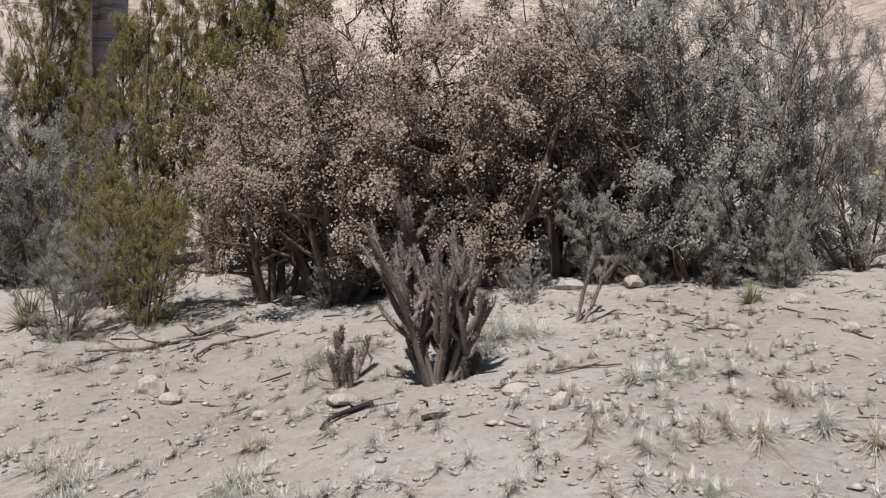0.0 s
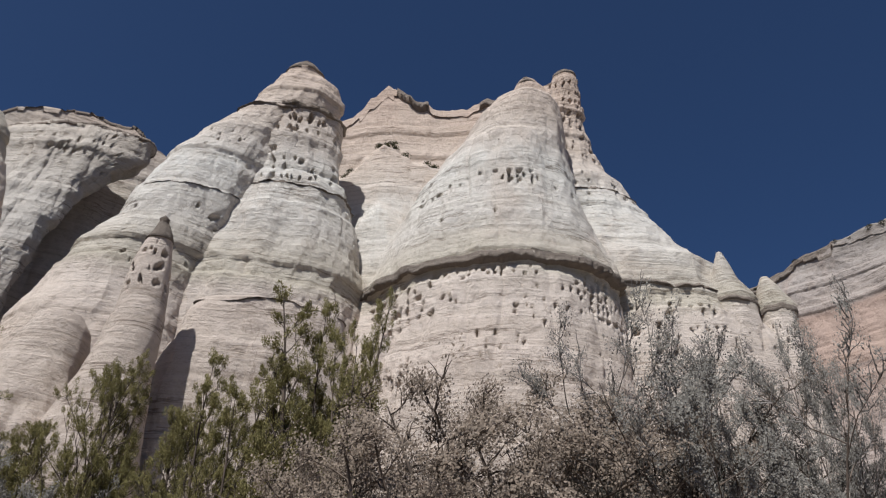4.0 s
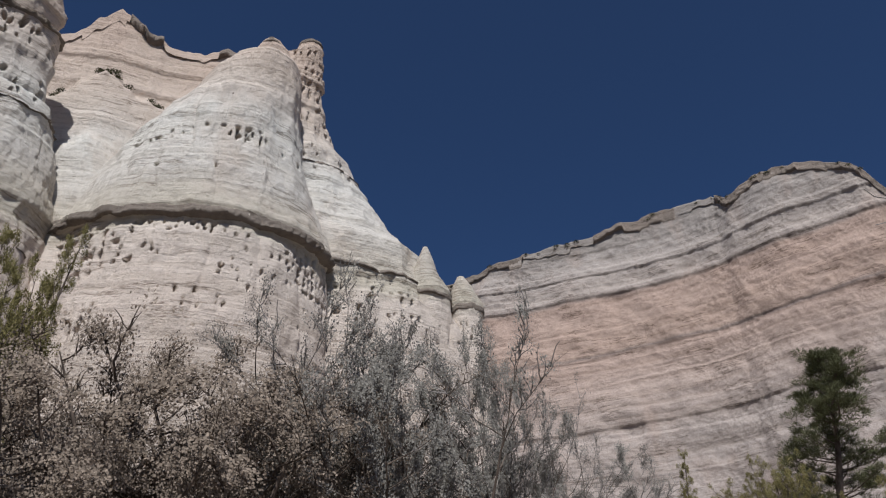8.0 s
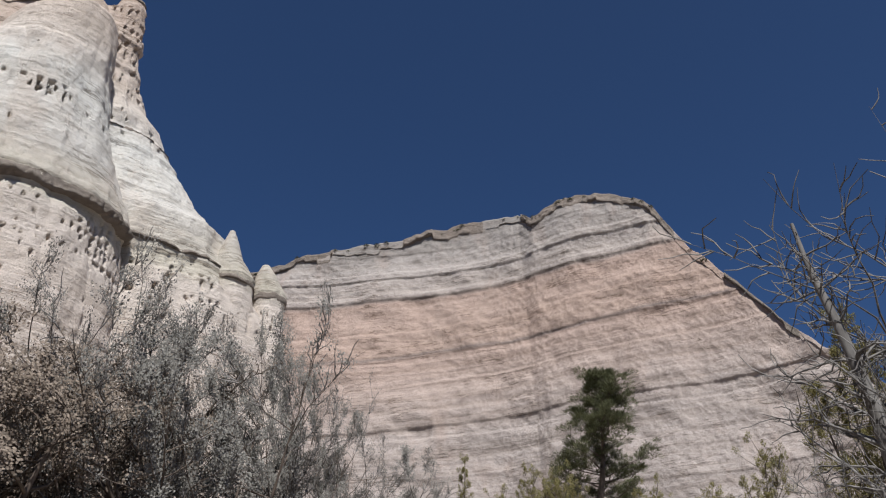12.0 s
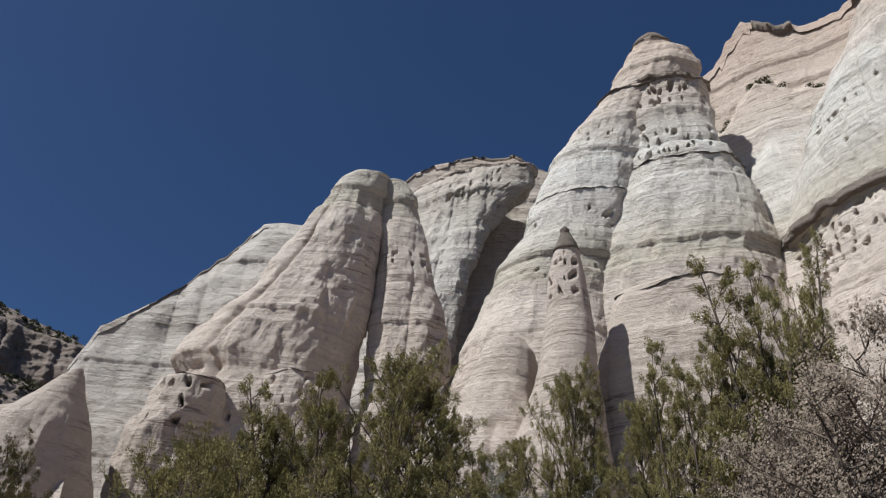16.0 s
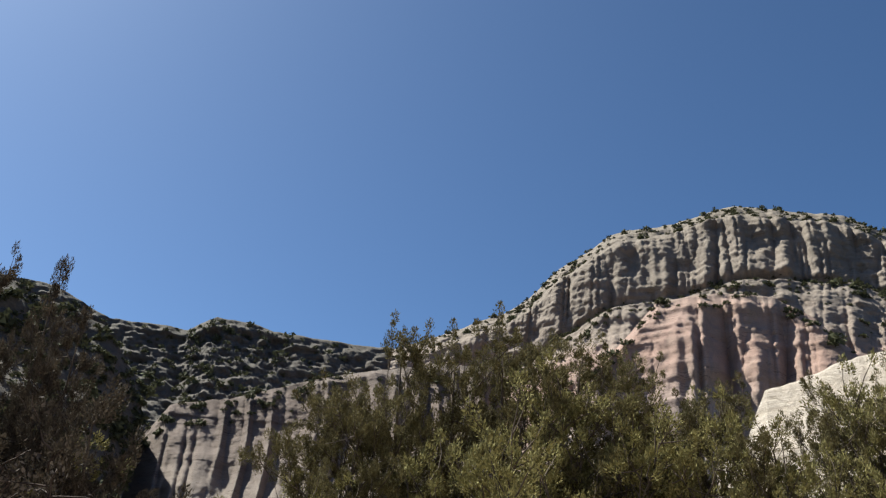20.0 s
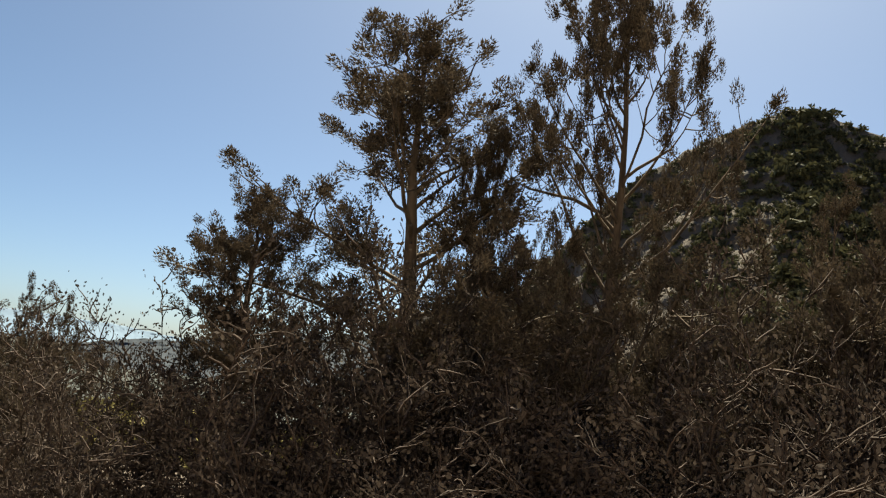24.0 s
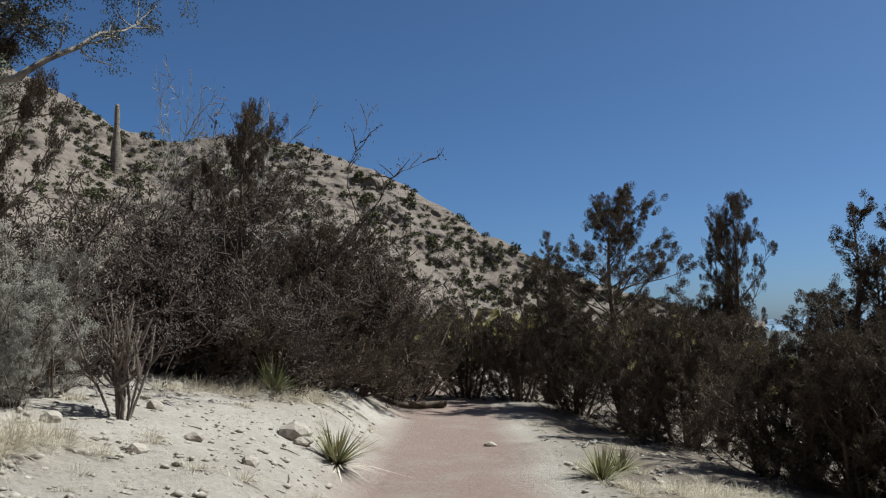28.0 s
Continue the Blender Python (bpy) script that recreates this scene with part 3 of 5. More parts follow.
tent_rock("tuff_buttress", "great banded white tuff buttress with a dark overhanging ledge", [(52.1, -18.6, -21.2), (51.0, -17.2, -21.8), (49.1, -16.0, -22.5), (46.7, -13.8, -22.8), (43.8, -11.8, -23.5), (40.8, -10.4, -24.5), (38.0, -9.1, -25.5), (35.8, -8.3, -26.5), (33.9, -7.4, -27.4), (33.2, -7.4, -27.4), (32.9, -8.0, -26.8), (29.3, -7.6, -27.0), (25.7, -6.5, -27.6), (21.5, -5.9, -28.1), (17.6, -5.4, -28.0)],
          59, 50.5, 0.8, 0.28, 0.24, 0.10, cols=480, step=0.17, seed=7, holes=[(28.8, 32.6, 1.3, 0.42, 0.42), (40.6, 42.4, 1.3, 0.6, 0.38), (37.5, 38.3, 0.9, 0.6, 0.45), (23, 28.8, 0.8, 0.4, 0.68)], ledges=[(32.9, 33.8, 0.45), (46.0, 46.3, 0.15)])
spire("tent_rock", "leaning cream tuff spire with a pitted orange crown",
      [(45.6, -23.3), (45.1, -23.0), (44.5, -22.6), (44, -21.0), (42, -19.5), (38, -18.0), (31, -16.4), (24, -16.4)],
      [(45.6, -24.5), (44.9, -25.1), (44.3, -25.4), (43.1, -25.5), (41.2, -25.8), (40.1, -26.1), (38.1, -27.1), (37.3, -28.2), (35.6, -29.1), (33.1, -31.4), (30.9, -33.6), (30.2, -35.1), (24, -38.5)],
      60, 0.6, rough=0.35, beds=0.35, flute=0.05, cols=400, step=0.16, seed=8, holes=[(39.2, 44.9, 0.7, 0.7, 0.05), (36.5, 39, 0.4, 0.6, 0.5), (24.5, 29.0, 0.8, 0.8, 0.25)], ledges=[(29.7, 0.7, 0.35), (37.2, 0.3, 0.25)], cap=45.1)
spire("tent_rock", "small knob of cream tuff on the ridge", [(45.4, -20.2), (44.9, -19.8), (44, -19.0), (43, -18), (39, -17)], [(45.4, -20.7), (44.7, -21.6), (44.3, -22.3), (43, -23.1), (39, -23.5)],
      59.3, 0.7, rough=0.25, beds=0.3, flute=0.2, step=0.14, seed=9, cap=44.9, holes=[(40, 44, 0.5, 0.6, 0.3)])
tent_rock("tent_rock", "small white tuff cone on a ledge", [(37.6, -34.6, -35.0), (36.6, -34.2, -35.4), (35.2, -33.7, -35.9), (33.6, -32.9, -37.0), (33.1, -32.9, -37.0), (32.5, -33.1, -36.9), (30.0, -33.1, -36.9), (27.0, -32.6, -37.3)], 60, 60, 1.0, 0.15, 0.12, 0.1, seed=10, ledges=[(32.7, 33.3, 0.15)], step=0.16)
tent_rock("tent_rock", "smaller white tuff cone on a ledge", [(35.8, -37.3, -37.9), (35.0, -36.9, -38.5), (33.3, -36.5, -39.4), (32.7, -36.5, -39.4), (32.0, -36.7, -39.2), (29.4, -36.7, -39.4)], 62, 62, 1.0, 0.15, 0.12, 0.1, seed=11, ledges=[(32.2, 33.0, 0.15)], holes=[(27, 31.5, 0.5, 0.5, 0.4)], step=0.16)
spire("tent_rock", "broad cream tuff cone with a rounded top and gullied face",
      [(37.0, 26.2), (36.6, 27.1), (36, 27.8), (34.6, 28.8), (33.2, 29.9), (28.4, 33.2), (24.3, 37.4), (22.6, 38.4), (21.6, 37.2), (17.5, 39), (12, 40)],
      [(37.0, 23.8), (34.6, 24.0), (30, 24.3), (23.8, 24.9), (21, 25.2), (12, 25.4)],
      47, 0.6, rough=0.4, beds=0.4, flute=0.08, cols=440, step=0.15, seed=12, gully=[(2.2, 0.06, 0.35)], holes=[(15, 22.3, 0.6, 0.8, 0.4)], ledges=[(34.4, 0.3, 0.2), (22.7, 0.25, 0.15)])
spire("tent_rock", "narrow rounded cream tuff lobe split off by a dark gully",
      [(36.6, 24.6), (34.6, 24.4), (30, 24.2), (24, 24.6), (12, 25.4)],
      [(36.6, 22.2), (35.1, 21.3), (31.8, 20.4), (28.7, 19.4), (24.5, 18.1), (23, 18.2), (21.8, 19.6), (19.7, 20.2), (12, 20.5)],
      47.6, 0.7, rough=0.4, beds=0.4, flute=0.08, cols=360, step=0.15, seed=46, holes=[(30.3, 31.6, 0.7, 0.6, 0.0), (15, 22, 0.6, 0.8, 0.35)], ledges=[(22.5, 0.3, 0.2)])
spire("tuff_block", "squat pitted tuff block under the cone", [(22.2, 37.6), (21.3, 38.5), (17.5, 40.4), (10, 41.4)], [(22.2, 34.6), (18, 33.8), (10, 34)], 44.6, 0.8, rough=0.5, beds=0.3, flute=0.12, cols=260, step=0.15, seed=47, holes=[(18, 22, 0.9, 0.9, 0.2)], ledges=[(21.8, 0.25, 0.15)])
spire("tuff_block", "squat pitted tuff block beside a dark cleft", [(23.2, 31.6), (18, 32.5), (10, 33)], [(23.2, 26.3), (16, 26.0), (10, 25.8)], 45.4, 0.6, rough=0.5, beds=0.3, flute=0.15, cols=260, step=0.15, seed=48, holes=[(19, 23, 0.9, 0.9, 0.2)], ledges=[(22.8, 0.25, 0.15)])
spire("tuff_wall_buttress", "pale fluted tuff buttress with a deep shaded cleft beside it",
      [(37.4, 20.0), (37.0, 21.2), (35.6, 22.5), (20, 25)], [(37.4, 12.4), (36.8, 11.0), (35.2, 11.3), (33.6, 13.6), (32.4, 15.2), (29.3, 16.9), (24, 18.2), (18, 19)],
      (77, 71), 0.4, rough=0.5, beds=0.4, flute=0.12, cols=400, step=0.2, seed=49, material=PALE, cap=37.2, holes=[(34, 37.5, 0.5, 0.8, 0.5)])
spire("tent_rock", "low sharp cone of banded tuff", [(21.3, 44.2), (20.5, 44.9), (19.5, 45.9), (17.5, 48), (14, 50), (8, 52)], [(21.3, 43.6), (19.5, 43.0), (17, 42.0), (14, 41.0), (8, 40.3)], 40, 0.6, rough=0.25, beds=0.35, flute=0.06, cols=260, step=0.14, seed=13)

spire("tuff_apron", "smooth cream tuff apron with a thin dark lip", [(29.3, 3.4), (29.0, 4.6), (27.5, 6.0), (24, 7.2), (20, 8.2), (14, 9.6)], [(29.0, -4.6), (28.4, -5.7), (24, -6.2), (14, -7.2)],
      39.5, 0.35, rough=0.3, beds=0.2, flute=0.05, cols=300, step=0.15, seed=15, ledges=[(28.6, 0.25, 0.18)], push=0.1)
cliff("cliff_wall", "fluted pale tuff wall with a dark flat rim", el_crest([(26, 33), (22.4, 36.3), (21.4, 37.0), (20.2, 37.6), (16.4, 38.0), (13.2, 38.0), (10.8, 37.2), (8, 36.2)], 80), PALE, 0.15, 12, -4, 0.8, 0.25, 1.2, 0.09, 320, 200, 21, 0.014)
cliff("tuff_ridge", "sloping cream tuff ridge", el_crest([(44.6, 21.0), (43.3, 24.0), (40.6, 25.7), (38.9, 26.9), (36.9, 28.8), (34.8, 30.8), (33.4, 32.2), (30.7, 32.6), (28, 32.8)], 60), PALE, 0.3, 10, -4, 0.6, 0.25, 1.2, 0.12, 320, 160, 22, 0.014)
cliff("tuff_bench", "low pale tuff bench with a straight top", el_crest([(62, 10), (60.2, 11.5), (58.7, 14.9), (54.4, 16.3), (49.8, 17.4), (45.4, 19.3), (43, 20)], [50, 42]), CREAM, 0.6, 8, -4, 0.3, 0.45, 0.25, 0.4, 300, 110, 23, 0)
pink_wall, _ = cliff("cliff_wall", "banded pink and cream canyon wall with a dark rim", el_crest([(-35, 29), (-37.4, 29.7), (-40.1, 30.5), (-43.6, 31.4), (-49.9, 32.5), (-55.1, 33.2), (-57.7, 33.5), (-58.7, 32.8), (-61.7, 34.2), (-65.3, 34.0), (-67.8, 33.0), (-70.2, 29.9), (-72.8, 27.2), (-74.9, 24.5), (-76.9, 22.3), (-82, 17), (-95, 12)], [106, 102, 97, 93, 90, 88, 84]), PINK, 0.12, 20, -4, 1.0, 0.3, 0.4, 0.05, 700, 300, 24, 0.034, jagged=0.4, strata=0.05)
crags(pink_wall[:, 20:520], 34, 0.8, SCRUB_LEAF, 72, "rim_bushes", "small dark bushes along the canyon rim", 0.985, 1.0, 150, 0.085)
mesa_face, _ = cliff("mesa", "fluted grey-pink mesa under a bush-dotted slope", el_crest([(84.1, 16.6), (81.0, 17.8), (76.2, 19.7), (74.6, 20.7), (72.8, 22.5), (71.2, 23.5), (68.5, 25.3), (64.0, 25.8), (61.6, 26.5), (59.6, 26.7), (56.3, 26.2), (52.8, 25.4), (50.7, 24.2), (47.3, 23.3), (44.6, 22.8), (38, 20)], 258), MESA, 0.7, 60, -4, 2.6, 0.5, 8, 0.085, 760, 260, 25, 0,
      profile=[(0, 0.75), (0.3, 0.56), (0.5, 0.45), (0.62, 0.34), (0.65, 0.255), (0.88, 0.175), (0.90, 0.14), (1, 0)], jagged=0.15)
crags(mesa_face, 420, 1.5, SCRUB_LEAF, 61, "mesa_bushes", "dark juniper bushes scattered over the mesa top", 0.89, 1.0)
crags(mesa_face, 330, 1.7, SCRUB_LEAF, 67, "mesa_bushes", "dark juniper bushes along the mesa bench", 0.57, 0.66)
crags(mesa_face, 170, 1.5, SCRUB_LEAF, 68, "mesa_bushes", "dark juniper bushes on the lower mesa slope", 0.25, 0.57)
pink_face, _ = cliff("cliff_wall", "fluted pink tuff cliff below the mesa", el_crest([(72.5, 12), (70.5, 14.6), (68.6, 17.2), (65.4, 20.6), (61.2, 21.2), (57.5, 20.7), (55.2, 19.1), (53.7, 17.6), (51, 15)], 170), MESA, 0.34, 25, -4, 1.6, 0.5, 7, 0.085, 420, 160, 26, 0, jagged=0.2)
crags(pink_face, 60, 1.8, SCRUB_LEAF, 62, "cliff_bushes", "dark bushes along the pink cliff top", 0.9, 1.0)
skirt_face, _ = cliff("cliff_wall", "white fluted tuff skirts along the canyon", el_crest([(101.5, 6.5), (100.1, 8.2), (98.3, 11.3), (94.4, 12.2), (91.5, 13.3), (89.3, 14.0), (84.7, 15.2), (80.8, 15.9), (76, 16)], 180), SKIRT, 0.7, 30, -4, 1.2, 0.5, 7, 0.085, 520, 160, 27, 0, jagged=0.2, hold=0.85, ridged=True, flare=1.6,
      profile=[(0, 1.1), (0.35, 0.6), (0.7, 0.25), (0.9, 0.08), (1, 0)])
crags(skirt_face, 90, 1.8, SCRUB_LEAF, 63, "cliff_bushes", "dark bushes along the skirt cliffs", 0.8, 1.0)
ridge_face, _ = cliff("far_ridge", "shade-dark wooded ridge across the canyon", el_crest([(125, 14), (112, 17.0), (107.5, 17.5), (103.2, 16.1), (98.2, 16.2), (96.4, 17.4), (94.1, 17.2), (91.3, 16.8), (84.1, 16.8), (78, 16)], 480), SHADED_SCREE, 1.2, 80, -4, 7, 1.0, 14, 0.03, 400, 120, 28, 0, jagged=0.12, cat="hill")
crags(ridge_face, 900, 3.6, SCRUB_LEAF, 64, "ridge_trees", "dark junipers covering the far ridge", 0.15, 1.0, 30)
hill_face, _ = cliff("hill", "shade-dark rocky hill behind the junipers", el_crest([(160, 3), (151.4, 5.3), (147.8, 9.5), (144.4, 13.2), (140, 16.2), (136.6, 17.6), (133.6, 18.8), (132.2, 18.8), (131.2, 18.3), (129.4, 17.4), (127.6, 16.8), (123.8, 16.4), (118.6, 16.9), (109.3, 17.0), (103.5, 15.6), (100, 12)], 150), SHADED_SCREE, 1.3, 50, -4, 2.5, 0.2, 3, 0.06, 400, 140, 29, 0, jagged=0.15, cat="hill")
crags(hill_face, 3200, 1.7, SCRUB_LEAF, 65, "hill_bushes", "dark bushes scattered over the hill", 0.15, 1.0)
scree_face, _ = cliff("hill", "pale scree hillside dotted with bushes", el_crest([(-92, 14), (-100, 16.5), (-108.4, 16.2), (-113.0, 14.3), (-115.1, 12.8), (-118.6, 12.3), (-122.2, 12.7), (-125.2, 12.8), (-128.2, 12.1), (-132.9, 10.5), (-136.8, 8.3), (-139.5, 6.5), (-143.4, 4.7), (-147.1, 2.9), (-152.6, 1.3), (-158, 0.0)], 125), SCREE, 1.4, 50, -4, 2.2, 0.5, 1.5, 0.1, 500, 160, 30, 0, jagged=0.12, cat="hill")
crags(scree_face, 2600, 1.05, SCRUB_LEAF, 66, "hill_bushes", "dark bushes dotting the scree hillside", 0.1, 1.0, 70, 0.13)
pillar_top = 118 * math.tan(radians(13.0))
tent_rock("rock_pillar", "lone brown rock pillar with a pale cap on the hill", [(pillar_top + 3.0, -115.19, -115.41), (pillar_top + 2.4, -115.14, -115.46), (pillar_top, -115.13, -115.47), (pillar_top - 5, -114.9, -115.7)], 118, 118, 1.0, 0.2, 0.2, 0.1, CAPROCK, seed=70)


# No haze in the air here: its blue is put into the mountain's colour.
HAZE_TINT = base_material("haze_tinted_mountain", 1.0)[0]
HAZE_TINT.node_tree.nodes["Principled BSDF"].inputs["Base Color"].default_value = (0.19, 0.26, 0.35, 1)
cliff("far_mountain", "hazy blue mountain range on the horizon", el_crest([(-158, 0.3), (-166, 0.9), (-171, 1.5), (-175, 1.5), (-179, 1.2), (-183, 1.1), (-185, 0.9), (-188, 0.6), (-195, 0.5), (-205, 0.8), (-212, 0.4)], 3600), HAZE_TINT, 3.0, 300, -4, 12, 0, 20, 0.002, 240, 20, 90, 0, cat="mountain")
# Dark base colour with the blue of distance put in.
DISTANT = base_material("distance_tinted_mesa", 1.0)[0]
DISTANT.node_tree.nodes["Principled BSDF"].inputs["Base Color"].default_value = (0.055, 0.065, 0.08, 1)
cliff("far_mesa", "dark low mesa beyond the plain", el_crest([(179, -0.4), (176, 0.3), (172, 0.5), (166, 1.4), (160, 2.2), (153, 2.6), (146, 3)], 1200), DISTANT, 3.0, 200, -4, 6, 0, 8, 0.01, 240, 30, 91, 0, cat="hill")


def wood_floor(a0, a1, r0, r1, count, size, seed, label):
    """Bushes over the valley floor between two bearings."""
    aa, rr = np.linspace(a0, a1, 400), r0 * (r1 / r0) ** np.linspace(0, 1, 120)
    xy = way(aa)[None] * rr[:, None, None]
    z = ground_z(xy[..., 0], xy[..., 1])
    P = np.concatenate([xy, z[..., None]], -1)
    return crags(P, count, size, JUNIPER_LEAF, seed, "valley_bushes", label, 0.0, 1.0, 170, 0.085)


wood_floor(40, 150, 24, 150, 420, 2.2, 95, "dark juniper scrub on the canyon floor")
wood_floor(150, 235, 34, 900, 1500, 3.2, 96, "dark juniper scrub across the valley")
wood_floor(-75, -45, 18, 70, 110, 1.6, 97, "dark scrub below the pink wall")


# ---- plants ----
def tube_mesh(paths, sides=4):
    """Tapered tubes along polylines of (points, radii)."""
    V, Fc, o = [], [], 0
    for pts, rad in paths:
        pts, rad = np.asarray(pts), np.asarray(rad)
        k = len(pts)
        t = np.gradient(pts, axis=0)
        t /= np.linalg.norm(t, axis=1, keepdims=True) + 1e-9
        ref = np.where(np.abs(t[:, 2:]) < 0.9, [[0, 0, 1.0]], [[1.0, 0, 0]])
        a = np.cross(t, ref)
        a /= np.linalg.norm(a, axis=1, keepdims=True) + 1e-9
        b = np.cross(t, a)
        ang = np.arange(sides) * 2 * np.pi / sides
        ring = pts[:, None] + rad[:, None, None] * (a[:, None] * np.cos(ang)[None, :, None] + b[:, None] * np.sin(ang)[None, :, None])
        V.append(ring.reshape(-1, 3))
        i = o + np.arange(k * sides).reshape(k, sides)
        Fc.append(np.stack([i[:-1], np.roll(i, -1, 1)[:-1], np.roll(i, -1, 1)[1:], i[1:]], -1).reshape(-1, 4))
        o += k * sides
    return np.concatenate(V), np.concatenate(Fc)


def bend(rng, start, direction, length, k, wobble, lift):
    """A wandering polyline."""
    d = np.array(direction, float)
    d /= np.linalg.norm(d)
    pts = [np.array(start, float)]
    for _ in range(k):
        d = d + rng.normal(0, wobble, 3) + np.array([0, 0, lift])
        d /= np.linalg.norm(d)
        pts.append(pts[-1] + d * length / k)
    return np.array(pts), d


def grow(seed, height, spread, stems=1, limbs=14, twigs=7, lean=0.25, up=0.05, bare=0.2, trunk_r=0.06, shape="oval", wob=0.18, fine=3, twig_len=1.0, rise=0.0):
    """Trunk, limb and twig paths, and where leaves sit: (point, direction)."""
    rng = np.random.default_rng(seed)
    thick, thin, tips = [], [], []
    for s in range(stems):
        a = rng.uniform(0, 2 * np.pi)
        out = np.array([np.cos(a), np.sin(a), 0]) * (lean if stems == 1 else rng.uniform(0.3, 1.0) * lean * 2)
        L = height * rng.uniform(0.72, 1.0) if stems > 1 else height
        pts, _ = bend(rng, np.array([out[0], out[1], 0]) * 0.15 * (stems > 1) + [0, 0, -0.25], out + [0, 0, 1], L + 0.25, 9, wob * (0.28 if stems == 1 else 0.5), 0.06)
        rad = trunk_r * (1 - np.linspace(0, 0.92, 10)) * (1 if stems == 1 else 0.8)
        thick.append((pts, rad))
        for j in range(max(3, limbs // (1 if stems == 1 else 1))):
            f = bare + (0.985 - bare) * (j + rng.random()) / max(3, limbs)
            q = f * 9
            i0 = min(int(q), 8)
            p0 = pts[i0] * (1 - (q - i0)) + pts[i0 + 1] * (q - i0)
            if shape == "cone":
                reach = spread * (0.12 + 0.9 * (1.0 - f) ** 0.75)
            elif shape == "oval":
                reach = spread * math.sin(math.pi * min(0.97, 0.12 + 0.84 * f)) ** 0.7
            else:
                reach = spread * (0.55 + 0.45 * f)
            reach *= rng.uniform(0.65, 1.1)
            b = rng.uniform(0, 2 * np.pi)
            dirn = np.array([np.cos(b), np.sin(b), rng.uniform(0.15, 0.8) + (0.5 if f > 0.8 else 0) + rise])
            lp, _ = bend(rng, p0, dirn, reach, 6, wob, up)
            r0 = max(0.008, trunk_r * 0.45 * (1 - 0.75 * f))
            thick.append((lp, r0 * (1 - np.linspace(0, 0.85, 7))))
            for k in range(twigs):
                g = rng.uniform(0.3, 1.0) * 6
                i1 = min(int(g), 5)
                q0 = lp[i1] * (1 - (g - i1)) + lp[i1 + 1] * (g - i1)
                td = (lp[i1 + 1] - lp[i1]) / (np.linalg.norm(lp[i1 + 1] - lp[i1]) + 1e-9) + rng.normal(0, 0.6, 3) + [0, 0, up * 6]
                tp, dd = bend(rng, q0, td, rng.uniform(0.25, 0.5) * max(0.5, reach * 0.55) * twig_len, 4, wob * 1.2, up)
                thin.append((tp, np.linspace(0.006, 0.0025, 5) * (1 + 0.12 * height)))
                for m in range(fine):
                    e = rng.uniform(0.35, 1.0) * 4
                    i2 = min(int(e), 3)
                    c0 = tp[i2] * (1 - (e - i2)) + tp[i2 + 1] * (e - i2)
                    tips.append((c0, tp[i2 + 1] - tp[i2], rng.uniform(0.6, 1.0)))
    return thick, thin, tips, rng


def scatter(tips, rng, per, size, radius, length, aspect=0.4, upward=0.0, quads=False, share=1.0):
    """Small blades or leaves round every tip."""
    if share < 1:
        at = np.array([t[0] for t in tips])
        clump = vnoise(at * 2.2, 5) + 0.3 * rng.normal(0, 1, len(at))
        tips = [tips[i] for i in np.argsort(-clump)[:int(len(tips) * share)]]
    c = np.repeat(np.array([t[0] for t in tips]), per, 0)
    d = np.array([t[1] for t in tips])
    d = d / (np.linalg.norm(d, axis=1, keepdims=True) + 1e-9) + np.array([0, 0, upward])
    d = np.repeat(d / np.linalg.norm(d, axis=1, keepdims=True), per, 0)
    n = len(c)
    c = c + d * rng.uniform(-0.3, 1.0, (n, 1)) * length + np.clip(rng.normal(0, 1, (n, 3)), -1.25, 1.25) * radius
    face = c * [1, 1, 0]
    face = face / (np.linalg.norm(face, axis=1, keepdims=True) + 0.15) + [0, 0, 0.12] + rng.normal(0, 0.3, (n, 3))
    face /= np.linalg.norm(face, axis=1, keepdims=True)
    a = d + rng.normal(0, 0.7, (n, 3))
    a -= (a * face).sum(1, keepdims=True) * face
    a /= np.linalg.norm(a, axis=1, keepdims=True) + 1e-9
    b = np.cross(face, a)
    b /= np.linalg.norm(b, axis=1, keepdims=True) + 1e-9
    s = size * rng.uniform(0.6, 1.3, (n, 1))
    if quads:
        V = np.stack([c - a * s * 0.5, c + b * s * aspect, c + a * s * 0.6, c - b * s * aspect], 1).reshape(-1, 3)
        return V, np.arange(n * 4).reshape(n, 4)
    V = np.stack([c - b * s * aspect, c + b * s * aspect, c + a * s], 1).reshape(-1, 3)
    return V, np.arange(n * 3).reshape(n, 3)


